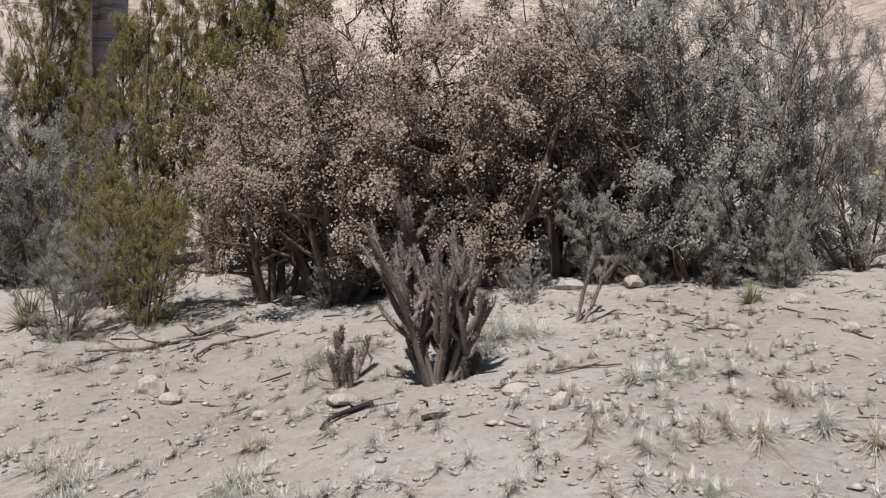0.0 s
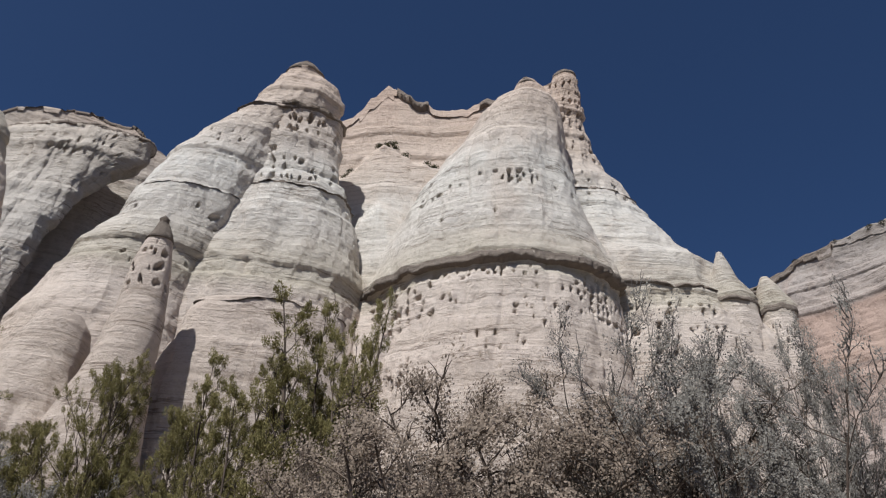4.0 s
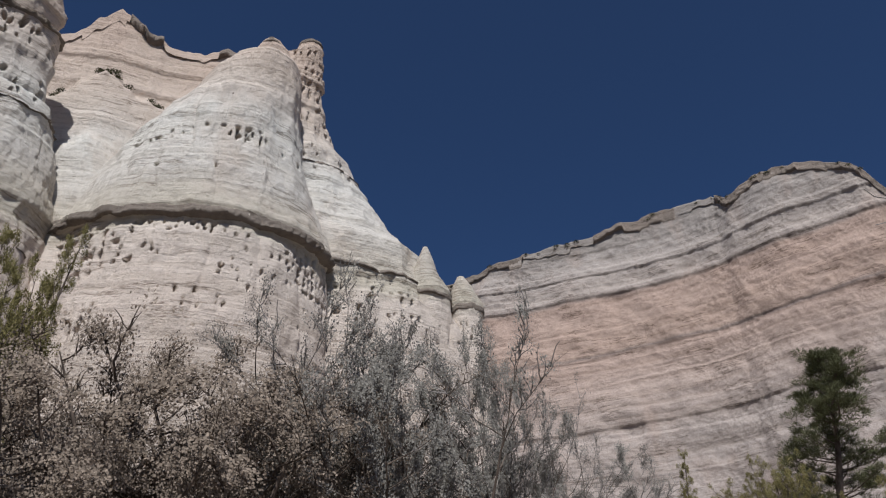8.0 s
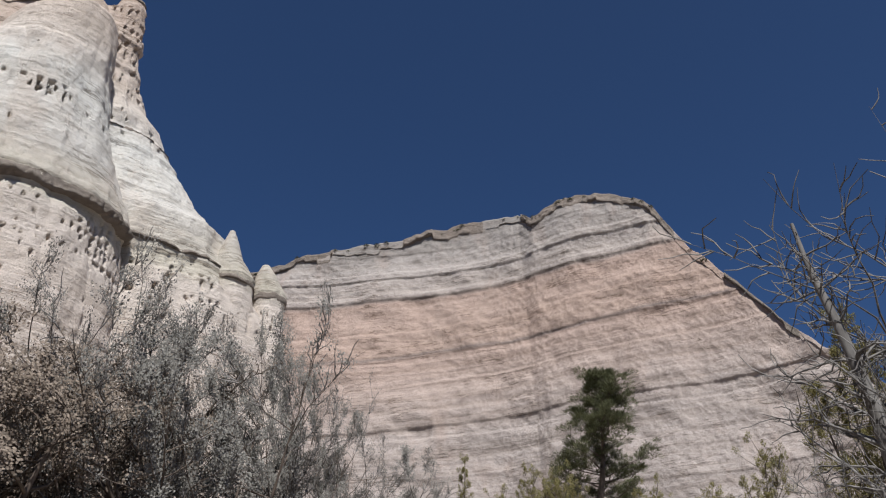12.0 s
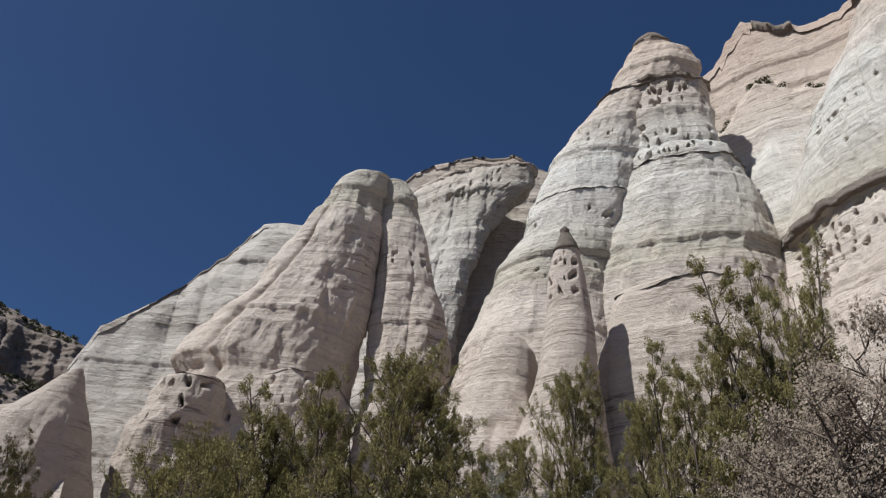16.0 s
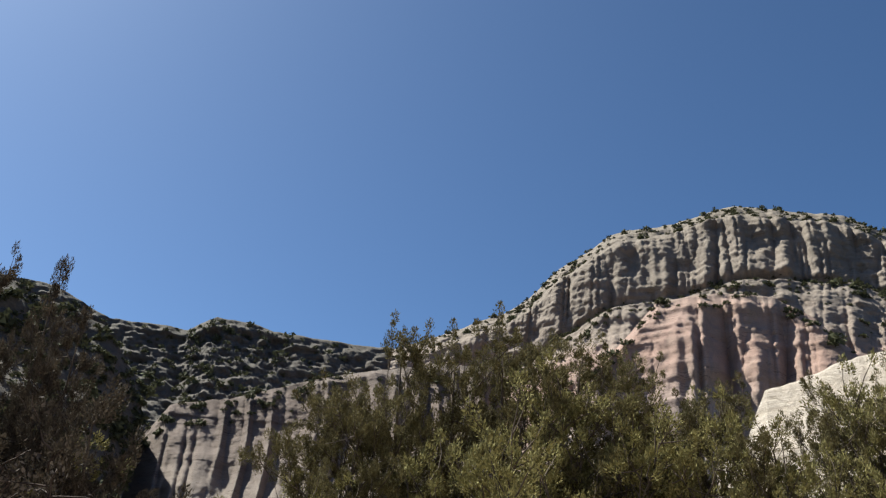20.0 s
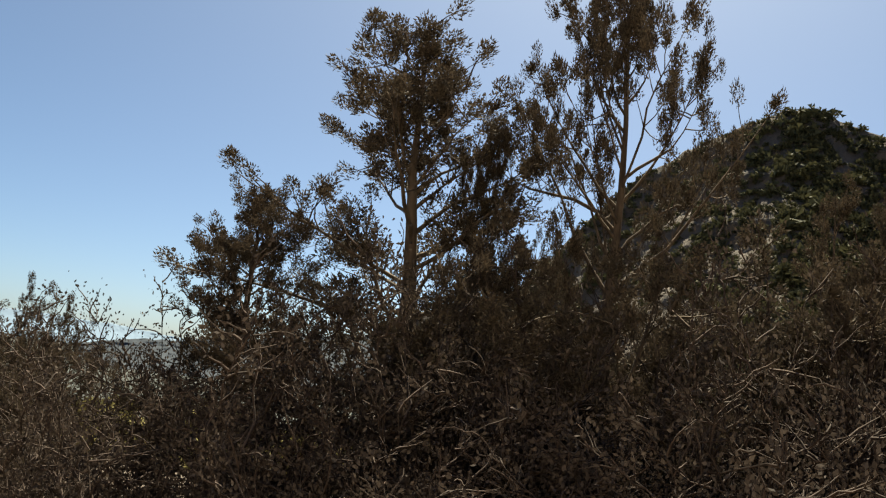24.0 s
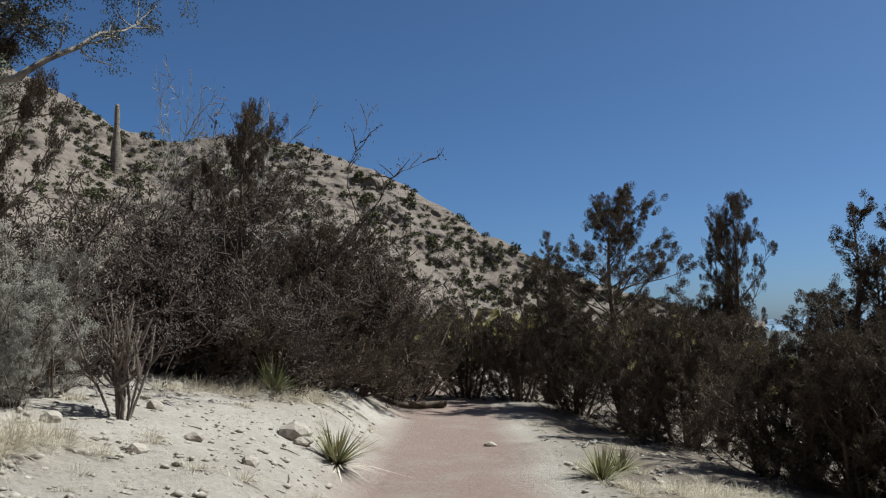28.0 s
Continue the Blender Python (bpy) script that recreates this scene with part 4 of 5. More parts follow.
def grow_juniper(seed, height, spread, stems=1, limbs=40, twigs=7, shape="cone", lean=0.05, bare=0.06, trunk_r=0.12, rise=0.3, wob=0.14):
    """Trunk, limbs and short branchlets of a juniper; the ends carry leaf tufts."""
    rng = np.random.default_rng(seed)
    thick, thin, tips = [], [], []
    for s in range(stems):
        a = 2 * np.pi * (s + rng.random()) / stems
        out = np.array([np.cos(a), np.sin(a), 0]) * (lean if stems == 1 else lean * rng.uniform(0.3, 1.6) * (s > 0))
        L = height * (1.0 if s == 0 else rng.uniform(0.6, 0.95))
        pts, _ = bend(rng, out * 0.3 + [0, 0, -0.25], out + [0, 0, 1], L + 0.25, 9, 0.05, 0.06)
        thick.append((pts, trunk_r * (1 - np.linspace(0, 0.93, 10)) * (1 if s == 0 else 0.75)))
        tips.append((pts[-1], pts[-1] - pts[-2], 1.0))
        for j in range(limbs):
            f = bare + (0.99 - bare) * ((j + rng.random()) / limbs) ** 0.85
            q = f * 9
            i0 = min(int(q), 8)
            p0 = pts[i0] * (1 - (q - i0)) + pts[i0 + 1] * (q - i0)
            reach = spread * ((0.10 + 0.95 * (1 - f) ** 0.8) if shape == "cone" else math.sin(math.pi * min(0.97, 0.16 + 0.8 * f)) ** 0.8)
            reach *= rng.uniform(0.55, 1.12)
            b = rng.uniform(0, 2 * np.pi)
            lp, ld = bend(rng, p0, [np.cos(b), np.sin(b), rise + rng.uniform(-0.1, 0.4) + 0.8 * f * f], reach, 6, wob, 0.07)
            thick.append((lp, max(0.007, trunk_r * 0.34 * (1 - 0.75 * f)) * (1 - np.linspace(0, 0.85, 7))))
            tips.append((lp[-1], ld, 1.0))
            for k in range(max(2, int(twigs * min(1.0, 0.35 + reach / spread)))):
                g = rng.uniform(0.3, 1.0) * 6
                i1 = min(int(g), 5)
                q0 = lp[i1] * (1 - (g - i1)) + lp[i1 + 1] * (g - i1)
                along = (lp[i1 + 1] - lp[i1]) / (np.linalg.norm(lp[i1 + 1] - lp[i1]) + 1e-9)
                tp, td = bend(rng, q0, along * 0.6 + rng.normal(0, 0.65, 3) + [0, 0, 0.35], rng.uniform(0.16, 0.46) * min(1.0, 0.4 + reach), 3, 0.2, 0.12)
                thin.append((tp, np.linspace(0.007, 0.003, 4) * (0.7 + 0.08 * height)))
                tips.append((tp[-1], td, rng.uniform(0.7, 1.15)))
                if rng.random() < 0.6:
                    tips.append((tp[2] + rng.normal(0, 0.05, 3), td + rng.normal(0, 0.4, 3), rng.uniform(0.45, 0.8)))
    return thick, thin, tips, rng


def tufts(tips, rng, per, radius, tall, size, aspect=0.2):
    """Rounded upright tufts of small scale-leaf sprays at the branch ends."""
    c = np.repeat(np.array([t[0] for t in tips]), per, 0)
    k = np.repeat(np.array([t[2] for t in tips]), per)[:, None]
    u = np.array([t[1] for t in tips])
    u = u / (np.linalg.norm(u, axis=1, keepdims=True) + 1e-9) * 0.6 + np.array([0, 0, 0.7])
    u = np.repeat(u / np.linalg.norm(u, axis=1, keepdims=True), per, 0)
    n = len(c)
    q = rng.normal(0, 1, (n, 3))
    q *= (rng.uniform(0.02, 1, (n, 1)) ** 0.4) / (np.linalg.norm(q, axis=1, keepdims=True) + 1e-9)
    h = (q * u).sum(1, keepdims=True)
    taper = 1 - 0.35 * h
    p = c + k * (radius * taper * (q - h * u) + u * tall * (h + 0.25))
    a = u * 0.8 + q * 0.6 + rng.normal(0, 0.3, (n, 3))
    a /= np.linalg.norm(a, axis=1, keepdims=True)
    away = p * [1, 1, 0]
    face = q * 0.7 + 0.5 * away / (np.linalg.norm(away, axis=1, keepdims=True) + 0.2) + rng.normal(0, 0.35, (n, 3))
    b = np.cross(face, a)
    b /= np.linalg.norm(b, axis=1, keepdims=True) + 1e-9
    s = size * rng.uniform(0.6, 1.3, (n, 1))
    V = np.stack([p - b * s * aspect, p + b * s * aspect, p + a * s], 1).reshape(-1, 3)
    return V, np.arange(n * 3).reshape(n, 3)


def plant(name, label, category, grown, leaves, bark, leaf_mat, twig_mat=None, twig_sides=3, stems=1):
    thick, thin, tips, rng = grown
    root = new(name)
    tagged(root, label, category)
    heads = [p for p in thick if p[0][0][2] < -0.2]
    limbs = [p for p in thick if p[0][0][2] >= -0.2]
    for h in heads:
        v, f = tube_mesh([h], 6)
        part("trunk", poly_mesh("trunk", v, f, [bark], smooth=True), None, root)
    v, f = tube_mesh(limbs, 4)
    tagged(part("limbwork", poly_mesh("limbwork", v, f, [bark], smooth=True), None, root), kind="stuff")
    if thin:
        v, f = tube_mesh(thin, twig_sides)
        tagged(part("twigwork", poly_mesh("twigwork", v, f, [twig_mat or bark]), None, root), kind="stuff")
    if leaves is not None:
        v, f = tufts(tips, rng, **leaves) if "tall" in leaves else scatter(tips, rng, **leaves)
        tagged(part("crown", poly_mesh("crown", v, f, [leaf_mat]), None, root), kind="stuff")
    return root


def place(thing, az, d, height=None, built=1.0, turn=0.0, wide=1.0, sink=0.05, lean=0.0):
    x, y = way(az) * d
    s = 1.0 if height is None else height / built
    m = Matrix.Translation((x, y, float(ground_z(np.array(x), np.array(y))) - sink)) @ Matrix.Rotation(radians(lean), 4, "Y") @ Matrix.Rotation(radians(turn), 4, "Z") @ Matrix.Diagonal((s * wide, s * wide, s, 1))
    ob = copy_thing(thing, m)
    ob.matrix_basis = m
    return ob


def drop(thing):
    for o in (*thing.children_recursive, thing):
        bpy.data.objects.remove(o)


TUFT = dict(per=125, radius=0.070, tall=0.115, size=0.029, aspect=0.24)
FINE_TUFT = dict(per=95, radius=0.055, tall=0.085, size=0.023, aspect=0.24)
junipers = [plant("juniper", "olive-green juniper with a ragged upright crown", "tree",
                  grow_juniper(100 + k, 5.0, 2.1, 1, 56, 9, "oval" if k else "cone", 0.05, 0.05, 0.12, 0.35), TUFT, BARK, JUNIPER_LEAF) for k in range(2)]
leaders = [plant("juniper", "olive-green juniper with several upright pointed leaders", "tree",
                 grow_juniper(131 + k, 5.0, 1.25, 6, 17, 7, "cone", 0.17, 0.08, 0.08, 0.7), TUFT, BARK, JUNIPER_LEAF) for k in range(2)]
junipers += leaders
BROWN_JUNIPER = leaf_material("brownish_olive_scale_leaves", (0.085, 0.073, 0.034), (0.19, 0.155, 0.075))
canyon_junipers = [plant("juniper", "brownish olive juniper with a rounded tufted crown", "tree",
                         grow_juniper(171 + k, 5.0, 2.1, 3, 22, 9, "oval", 0.2, 0.05, 0.10, 0.35), dict(per=125, radius=0.074, tall=0.105, size=0.029, aspect=0.24), BARK, BROWN_JUNIPER) for k in range(2)]
shaded_leaders = [plant("juniper", "dense shade-dark juniper with several pointed tops", "tree",
                      grow_juniper(141 + k, 5.5, 1.7, 6, 20, 8, "cone", 0.14, 0.03, 0.09, 0.5), TUFT, BARK, SHADED_JUNIPER) for k in range(2)]
shaded_bushes = [plant("juniper_bush", "dense shade-dark brown-green juniper bush", "bush",
                     grow_juniper(126 + k, 2.5, 1.1, 8, 13, 7, "cone", 0.35, 0.0, 0.05, 0.3), FINE_TUFT, BARK, SHADED_JUNIPER) for k in range(3)]
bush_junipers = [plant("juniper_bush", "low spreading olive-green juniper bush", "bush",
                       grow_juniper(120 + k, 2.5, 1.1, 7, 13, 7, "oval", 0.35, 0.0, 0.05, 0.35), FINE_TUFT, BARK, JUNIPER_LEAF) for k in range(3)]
open_junipers = [plant("juniper", "shade-dark open-crowned juniper with tufted upswept limbs", "tree",
                       grow_juniper(110 + k, 5.5, 2.6 - 0.4 * k, 1, 46, 11, "oval" if k else "cone", 0.05, 0.16, 0.12, 0.25), dict(per=150, radius=0.088, tall=0.13, size=0.032, aspect=0.24), BARK, SHADED_JUNIPER) for k in range(2)]
oaks = [plant("scrub_oak", "grey-brown scrub oak holding dry tan leaves", "shrub",
              grow(140 + k, 3.2, 1.35, 7, 12, 9, 0.4, 0.05, 0.22, 0.085, "oval", 0.24, 2),
              dict(per=32, size=0.031, radius=0.065, length=0.12, aspect=0.36, quads=True, share=0.8), BARK, OAK_LEAF, BARK) for k in range(3)]
# Brown brush colours, with the shade of backlit brush put into them.
BRUSH_LEAF = leaf_material("shaded_brown_brush_leaves", (0.045, 0.035, 0.03), (0.12, 0.095, 0.08))
BRUSH_TWIG = bark_material("shaded_reddish_brown_twigs", (0.04, 0.029, 0.024), (0.11, 0.08, 0.068))
GREY_JUNIPER = leaf_material("grey_green_scale_leaves", (0.06, 0.065, 0.045), (0.17, 0.165, 0.12))
brush = [plant("brush", "tangled leafless brown brush", "shrub",
               grow(150 + k, 2.0, 1.25, 9, 13, 10, 0.5, 0.04, 0.05, 0.025, "fan", 0.28, 2),
               dict(per=5, size=0.03, radius=0.05, length=0.1, aspect=0.3, quads=True), BRUSH_TWIG, BRUSH_LEAF, BRUSH_TWIG) for k in range(2)]
greys = [plant("mountain_mahogany", "dense grey twiggy shrub with tiny leaves", "shrub",
               grow(160 + k, 3.6, 1.4, 8, 14, 10, 0.35, 0.1, 0.05, 0.045, "fan", 0.2, 3),
               dict(per=22, size=0.026, radius=0.045, length=0.10, aspect=0.36, quads=True, share=0.62), BARK, GREY_LEAF, TWIG) for k in range(3)]
bares = [plant("dead_tree", "bare grey dead tree with spreading branches", "tree",
               grow(180 + k, 4.0, 2.4, 2, 20, 12, 0.4, 0.03, 0.15, 0.09, "fan", 0.25, 2), None, GREY_BARK, None, GREY_BARK) for k in range(2)]
pine = plant("pine", "dark green ponderosa pine with a straight trunk", "tree",
             grow_juniper(200, 7.5, 1.5, 1, 70, 8, "oval", 0.02, 0.06, 0.13, 0.15, 0.1), dict(per=75, radius=0.15, tall=0.15, size=0.12, aspect=0.06), BARK, PINE_LEAF)



def top(az, d, el):
    """Height of a plant at that place that reaches that angle above level."""
    x, y = way(az) * d
    return EYE + d * math.tan(radians(el)) - float(ground_z(np.array(x), np.array(y)))


rngp = random.Random(5)


def put(kinds, built, az, d, el, wide=1.0):
    k = kinds[rngp.randrange(len(kinds))]
    return place(k, az, d, max(0.5, top(az, d, el)), built, rngp.uniform(0, 360), wide * rngp.uniform(0.95, 1.05))


# junipers: bearing, distance, angle of the top above level, breadth
for az, d, el, w in [(8.1, 13, 22.0, 0.8), (5.4, 12, 20.5, 0.8), (10.6, 13, 22.4, 0.7), (13.0, 13.5, 19.0, 0.9), (15.2, 13.5, 18.6, 0.9), (17.8, 14, 19.8, 0.9), (20.6, 14, 21.9, 0.9), (23.6, 14, 23.6, 1.0), (27.6, 14, 22.4, 1.1), (31.5, 14, 19.4, 1.0), (36.5, 13.5, 17.2, 1.0),
                     (45.0, 12, 12.6, 0.9), (47.4, 12, 14.8, 0.8), (50.4, 12, 15.3, 0.9), (53.2, 12, 13.9, 0.8),
                     (62.5, 11, 13.8, 1.0), (67.1, 11, 15.9, 0.9), (72.0, 11, 16.2, 1.0), (75.8, 11, 17.0, 1.0), (79.2, 11, 15.8, 0.9), (82.2, 11, 16.2, 0.9), (86.0, 10.5, 12.0, 1.0),
                     (-52.3, 13, 17.3, 0.8), (-79.5, 16, 22.4, 1.1), (-86, 14, 20, 1.1)]:
    put(junipers if az < 40 else canyon_junipers, 5.0, az, d, el, w)
place(leaders[0], -1.6, 11, top(-1.6, 11, 29.8), 5.0, 70, 1.0)
place(leaders[1], -5.4, 11.3, top(-5.4, 11.3, 30.0), 5.0, 160, 0.7)
place(leaders[1], 2.8, 11.6, top(2.8, 11.6, 25.5), 5.0, 200, 0.8)
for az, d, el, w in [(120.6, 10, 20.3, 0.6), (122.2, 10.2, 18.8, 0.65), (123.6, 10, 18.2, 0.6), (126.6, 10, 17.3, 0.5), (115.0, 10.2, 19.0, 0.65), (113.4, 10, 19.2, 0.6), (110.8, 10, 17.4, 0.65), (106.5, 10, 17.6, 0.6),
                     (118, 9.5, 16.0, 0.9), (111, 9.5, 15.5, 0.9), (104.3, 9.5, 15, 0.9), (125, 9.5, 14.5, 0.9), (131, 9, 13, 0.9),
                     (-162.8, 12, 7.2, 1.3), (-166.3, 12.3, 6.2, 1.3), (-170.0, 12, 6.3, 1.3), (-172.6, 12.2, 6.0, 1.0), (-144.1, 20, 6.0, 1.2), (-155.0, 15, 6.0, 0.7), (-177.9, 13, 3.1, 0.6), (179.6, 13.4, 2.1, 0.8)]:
    put(shaded_leaders, 5.5, az, d, el, w)
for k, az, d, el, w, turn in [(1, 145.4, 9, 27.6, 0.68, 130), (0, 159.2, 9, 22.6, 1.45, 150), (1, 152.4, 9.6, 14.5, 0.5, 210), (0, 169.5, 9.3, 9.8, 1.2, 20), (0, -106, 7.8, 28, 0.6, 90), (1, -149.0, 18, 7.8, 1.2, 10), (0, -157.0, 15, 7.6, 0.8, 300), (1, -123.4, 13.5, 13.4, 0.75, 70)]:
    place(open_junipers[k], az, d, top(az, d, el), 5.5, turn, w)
for az, d, el, w in [(2.5, 9, 10.7, 0.9), (5, 10, 12, 0.9), (50, 12, 13.0, 0.9), (54.8, 11, 12.5, 0.9), (60, 11, 11.5, 1.0), (85, 10, 7, 1.1), (91, 10, 5, 1.2), (98, 9.5, 6, 1.2), (102, 9, 10, 1.0), (134, 9, 10, 1.2), (147, 8.5, 10, 1.2), (153, 8, 7, 1.2),
                     (110, 8.5, 9, 1.2), (115, 8.5, 10, 1.2), (120, 8.5, 10, 1.2), (126, 8.5, 9, 1.2), (140, 8, 7, 1.2), (70, 10.5, 12, 1.1), (78, 10.5, 12.5, 1.1), (16, 13, 15.5, 1.0), (22.5, 13, 17, 1.0), (28, 13, 17.5, 1.0), (33.5, 12.5, 15.8, 0.9),
                     (-178, 13, 2.6, 1.0), (-175, 11, 1, 1.1), (-169, 10.5, 1.5, 1.2), (-163, 11, 2, 1.2), (-158, 12, 1.5, 1.2), (-153, 14, 2.5, 1.2), (-150, 16, 2.0, 1.2), (-146, 17, 1.5, 1.2), (-142, 19, 1.7, 1.2), (-138.5, 20, 2.0, 1.2), (-135, 20.5, 2.3, 1.2), (-131.5, 20, 3.0, 1.2), (-127.4, 14.5, 8.0, 1.3), (-130.5, 16, 6.5, 1.3), (-121.0, 13.6, 7.0, 1.3), (-125, 13.2, 4.5, 1.3), (-134, 18, 4.0, 1.3), (-57, 14, 15.5, 1), (-70, 13, 15, 1), (-64, 15, 14.5, 1.0)]:
    put(bush_junipers if abs(az) < 100 else shaded_bushes, 2.5, az, d, el, w)
for az, d, el, w in [(-9.6, 9, 20.6, 1.1), (-13.4, 9.3, 19.6, 1.0), (-17.0, 9.4, 20.6, 0.9), (-20.6, 9.5, 24.6, 1.1), (-24.6, 9.8, 24.2, 1.05), (-28.4, 10, 22.4, 0.95), (-5.6, 9.4, 19.6, 1.0), (-8, 12, 16, 1.1), (-13, 12, 15, 1.1), (-22, 12, 17, 1.1)]:
    put(oaks, 3.2, az, d, el, w)
for az, d, el, w in [(169, 7, -1.5, 1.0), (162, 6.5, 0, 1.0), (175, 7.5, -2, 1.0), (150, 7, 2, 0.9), (157, 7, 2, 0.9), (143, 7, 3, 0.9), (135, 7, 4, 0.9), (128, 7.2, 4, 0.9), (181, 8.5, -2, 1.1), (120, 7.5, 4, 0.9), (112, 7.5, 4, 0.9), (165.5, 8.2, 1, 1.0), (172, 8.6, 0, 1.0), (154, 8.3, 4, 1.0), (147, 6.6, -1, 1.1), (139, 6.6, 0, 1.1), (131, 6.8, 0, 1.1), (124, 6.8, 1, 1.1), (116, 7.0, 1, 1.1), (107, 7.6, 2, 1.1), (-119, 13.2, 6.5, 0.8), (-122.5, 13.8, 8, 0.8), (-126, 14.5, 8.5, 0.8), (-129.5, 16, 6.5, 0.9), (-132.5, 18, 5, 0.9), (-127.5, 13.5, 4, 1.0), (-121, 12.6, 3.5, 1.0), (-123.5, 14.5, 10.5, 0.9), (-115.5, 13, 8.5, 1.1), (-113, 12, 8, 1.1), (-109, 11, 9, 1.1)]:
    put(brush, 2.0, az, d, el, w)
for az, d, el, w in [(-34.2, 9.5, 27.0, 0.95), (-37.0, 10, 22.3, 0.9), (-39.6, 10, 23.2, 0.6), (-31, 9.8, 25.2, 0.85), (-43.4, 10.6, 19.2, 0.8), (-47.5, 12, 17, 1.0), (-18, 8.6, 5.5, 1.2), (-22.5, 8.5, 6.5, 1.2), (-13.5, 8.7, 4.5, 1.1), (-8.5, 8.6, 4.0, 1.1), (7.5, 8.8, 7.5, 1.2), (-27.5, 9.3, 12, 1.0), (-31, 9.2, 12, 1.0), (-35, 9.2, 12, 1.0), (-39, 9.4, 12, 1.0), (9.4, 12, 13.9, 1.2), (13, 12, 15, 1.1), (7, 11, 11, 1.1),
                     (-112, 9.5, 5.0, 1.1), (-107.5, 9, 6, 1.2), (-110, 8.6, 3.0, 1.1)]:
    put(greys, 3.6, az, d, el, w)
for az, d, el, w in [(-75, 8.4, 14.5, 0.8), (-79, 8.2, 13.5, 0.8), (-84.5, 9, 30, 0.9), (-41.6, 11, 17.0, 0.5), (116.6, 10, 10.5, 0.4), (-103, 7.0, 12, 1.2), (-123.7, 13.5, 14.0, 0.7), (-116.7, 30, 15, 0.5)]:
    put(bares, 4.0, az, d, el, w)


def leaning_snag(az, d, seed):
    """A dead grey trunk that leans across the view, with crooked bare limbs."""
    rng = np.random.default_rng(seed)
    root = new("dead_tree")
    tagged(root, "leaning grey dead tree with a thick bare trunk and crooked twigs", "tree")
    x, y = way(az) * d
    base_z = float(ground_z(np.array(x), np.array(y)))
    root.location = (x, y, base_z - 0.1)
    side = np.array([*way(az + 90), 0.0])
    tall = EYE + d * math.tan(radians(29.5)) - base_z
    pts, _ = bend(rng, [0, 0, 0], side * 0.30 + [0, 0, 1], tall, 12, 0.07, 0.0)
    v, f = tube_mesh([(pts, 0.14 * np.linspace(1, 0.14, 13))], 8)
    part("trunk", poly_mesh("trunk", v, f, [GREY_BARK], smooth=True), None, root)
    twigs = []
    for k in range(34):
        i = int(rng.integers(3, 12))
        b = rng.uniform(0, 2 * np.pi)
        lp, _ = bend(rng, pts[i], [np.cos(b), np.sin(b), rng.uniform(0.1, 0.9)], rng.uniform(0.5, 1.5) * (1.25 - 0.07 * i), 7, 0.22, 0.02)
        v, f = tube_mesh([(lp, 0.030 * (1 - 0.05 * i) * np.linspace(1, 0.2, 8))], 5)
        part("limb", poly_mesh("limb", v, f, [GREY_BARK], smooth=True), None, root)
        for m in range(9):
            j = int(rng.integers(2, 7))
            tp, _ = bend(rng, lp[j], rng.normal(0, 1, 3) + [0, 0, 0.4], rng.uniform(0.15, 0.5), 4, 0.25, 0.03)
            twigs.append((tp, np.linspace(0.008, 0.003, 5)))
    v, f = tube_mesh(twigs, 3)
    tagged(part("twigwork", poly_mesh("twigwork", v, f, [GREY_BARK]), None, root), kind="stuff")


leaning_snag(-81.6, 9.0, 411)
overhang = plant("juniper", "grey-green juniper with bare lower limbs beside the path", "tree",
                 grow(117, 5.6, 2.3, 1, 56, 13, 0.03, 0.02, 0.5, 0.12, "fan", 0.2, 3), dict(per=46, size=0.021, radius=0.05, length=0.16, aspect=0.34), GREY_BARK, GREY_JUNIPER, TWIG)
place(overhang, -106.5, 6.6, 5.6, 5.6, 40, 1.0)
place(pine, -61.2, 45, top(-61.2, 45, 21.7), 7.5, wide=1.75)
for thing in junipers + canyon_junipers + shaded_leaders + shaded_bushes + open_junipers + bush_junipers + oaks + brush + greys + bares + [pine, overhang]:
    drop(thing)

# ---- small plants and litter ----
GRASS = leaf_material("dry_grass", (0.42, 0.36, 0.28), (0.60, 0.53, 0.42))
GREY_GRASS = leaf_material("grey_green_tufts", (0.42, 0.405, 0.35), (0.60, 0.58, 0.51))
YUCCA = leaf_material("yucca_leaves", (0.13, 0.135, 0.065), (0.30, 0.275, 0.15), 0.5)
CHOLLA = bark_material("spiny_cholla_skin", (0.09, 0.07, 0.06), (0.22, 0.18, 0.155))
STONE = bark_material("pale_stones", (0.25, 0.21, 0.175), (0.40, 0.35, 0.30))
SPINE = leaf_material("cholla_spines", (0.13, 0.10, 0.085), (0.30, 0.25, 0.215))
CHAR = bark_material("blackened_wood", (0.015, 0.012, 0.01), (0.05, 0.04, 0.035))


def at_ground(az, d, dz=0.0):
    x, y = way(az) * d
    return np.array([x, y, float(ground_z(np.array(x), np.array(y))) + dz])


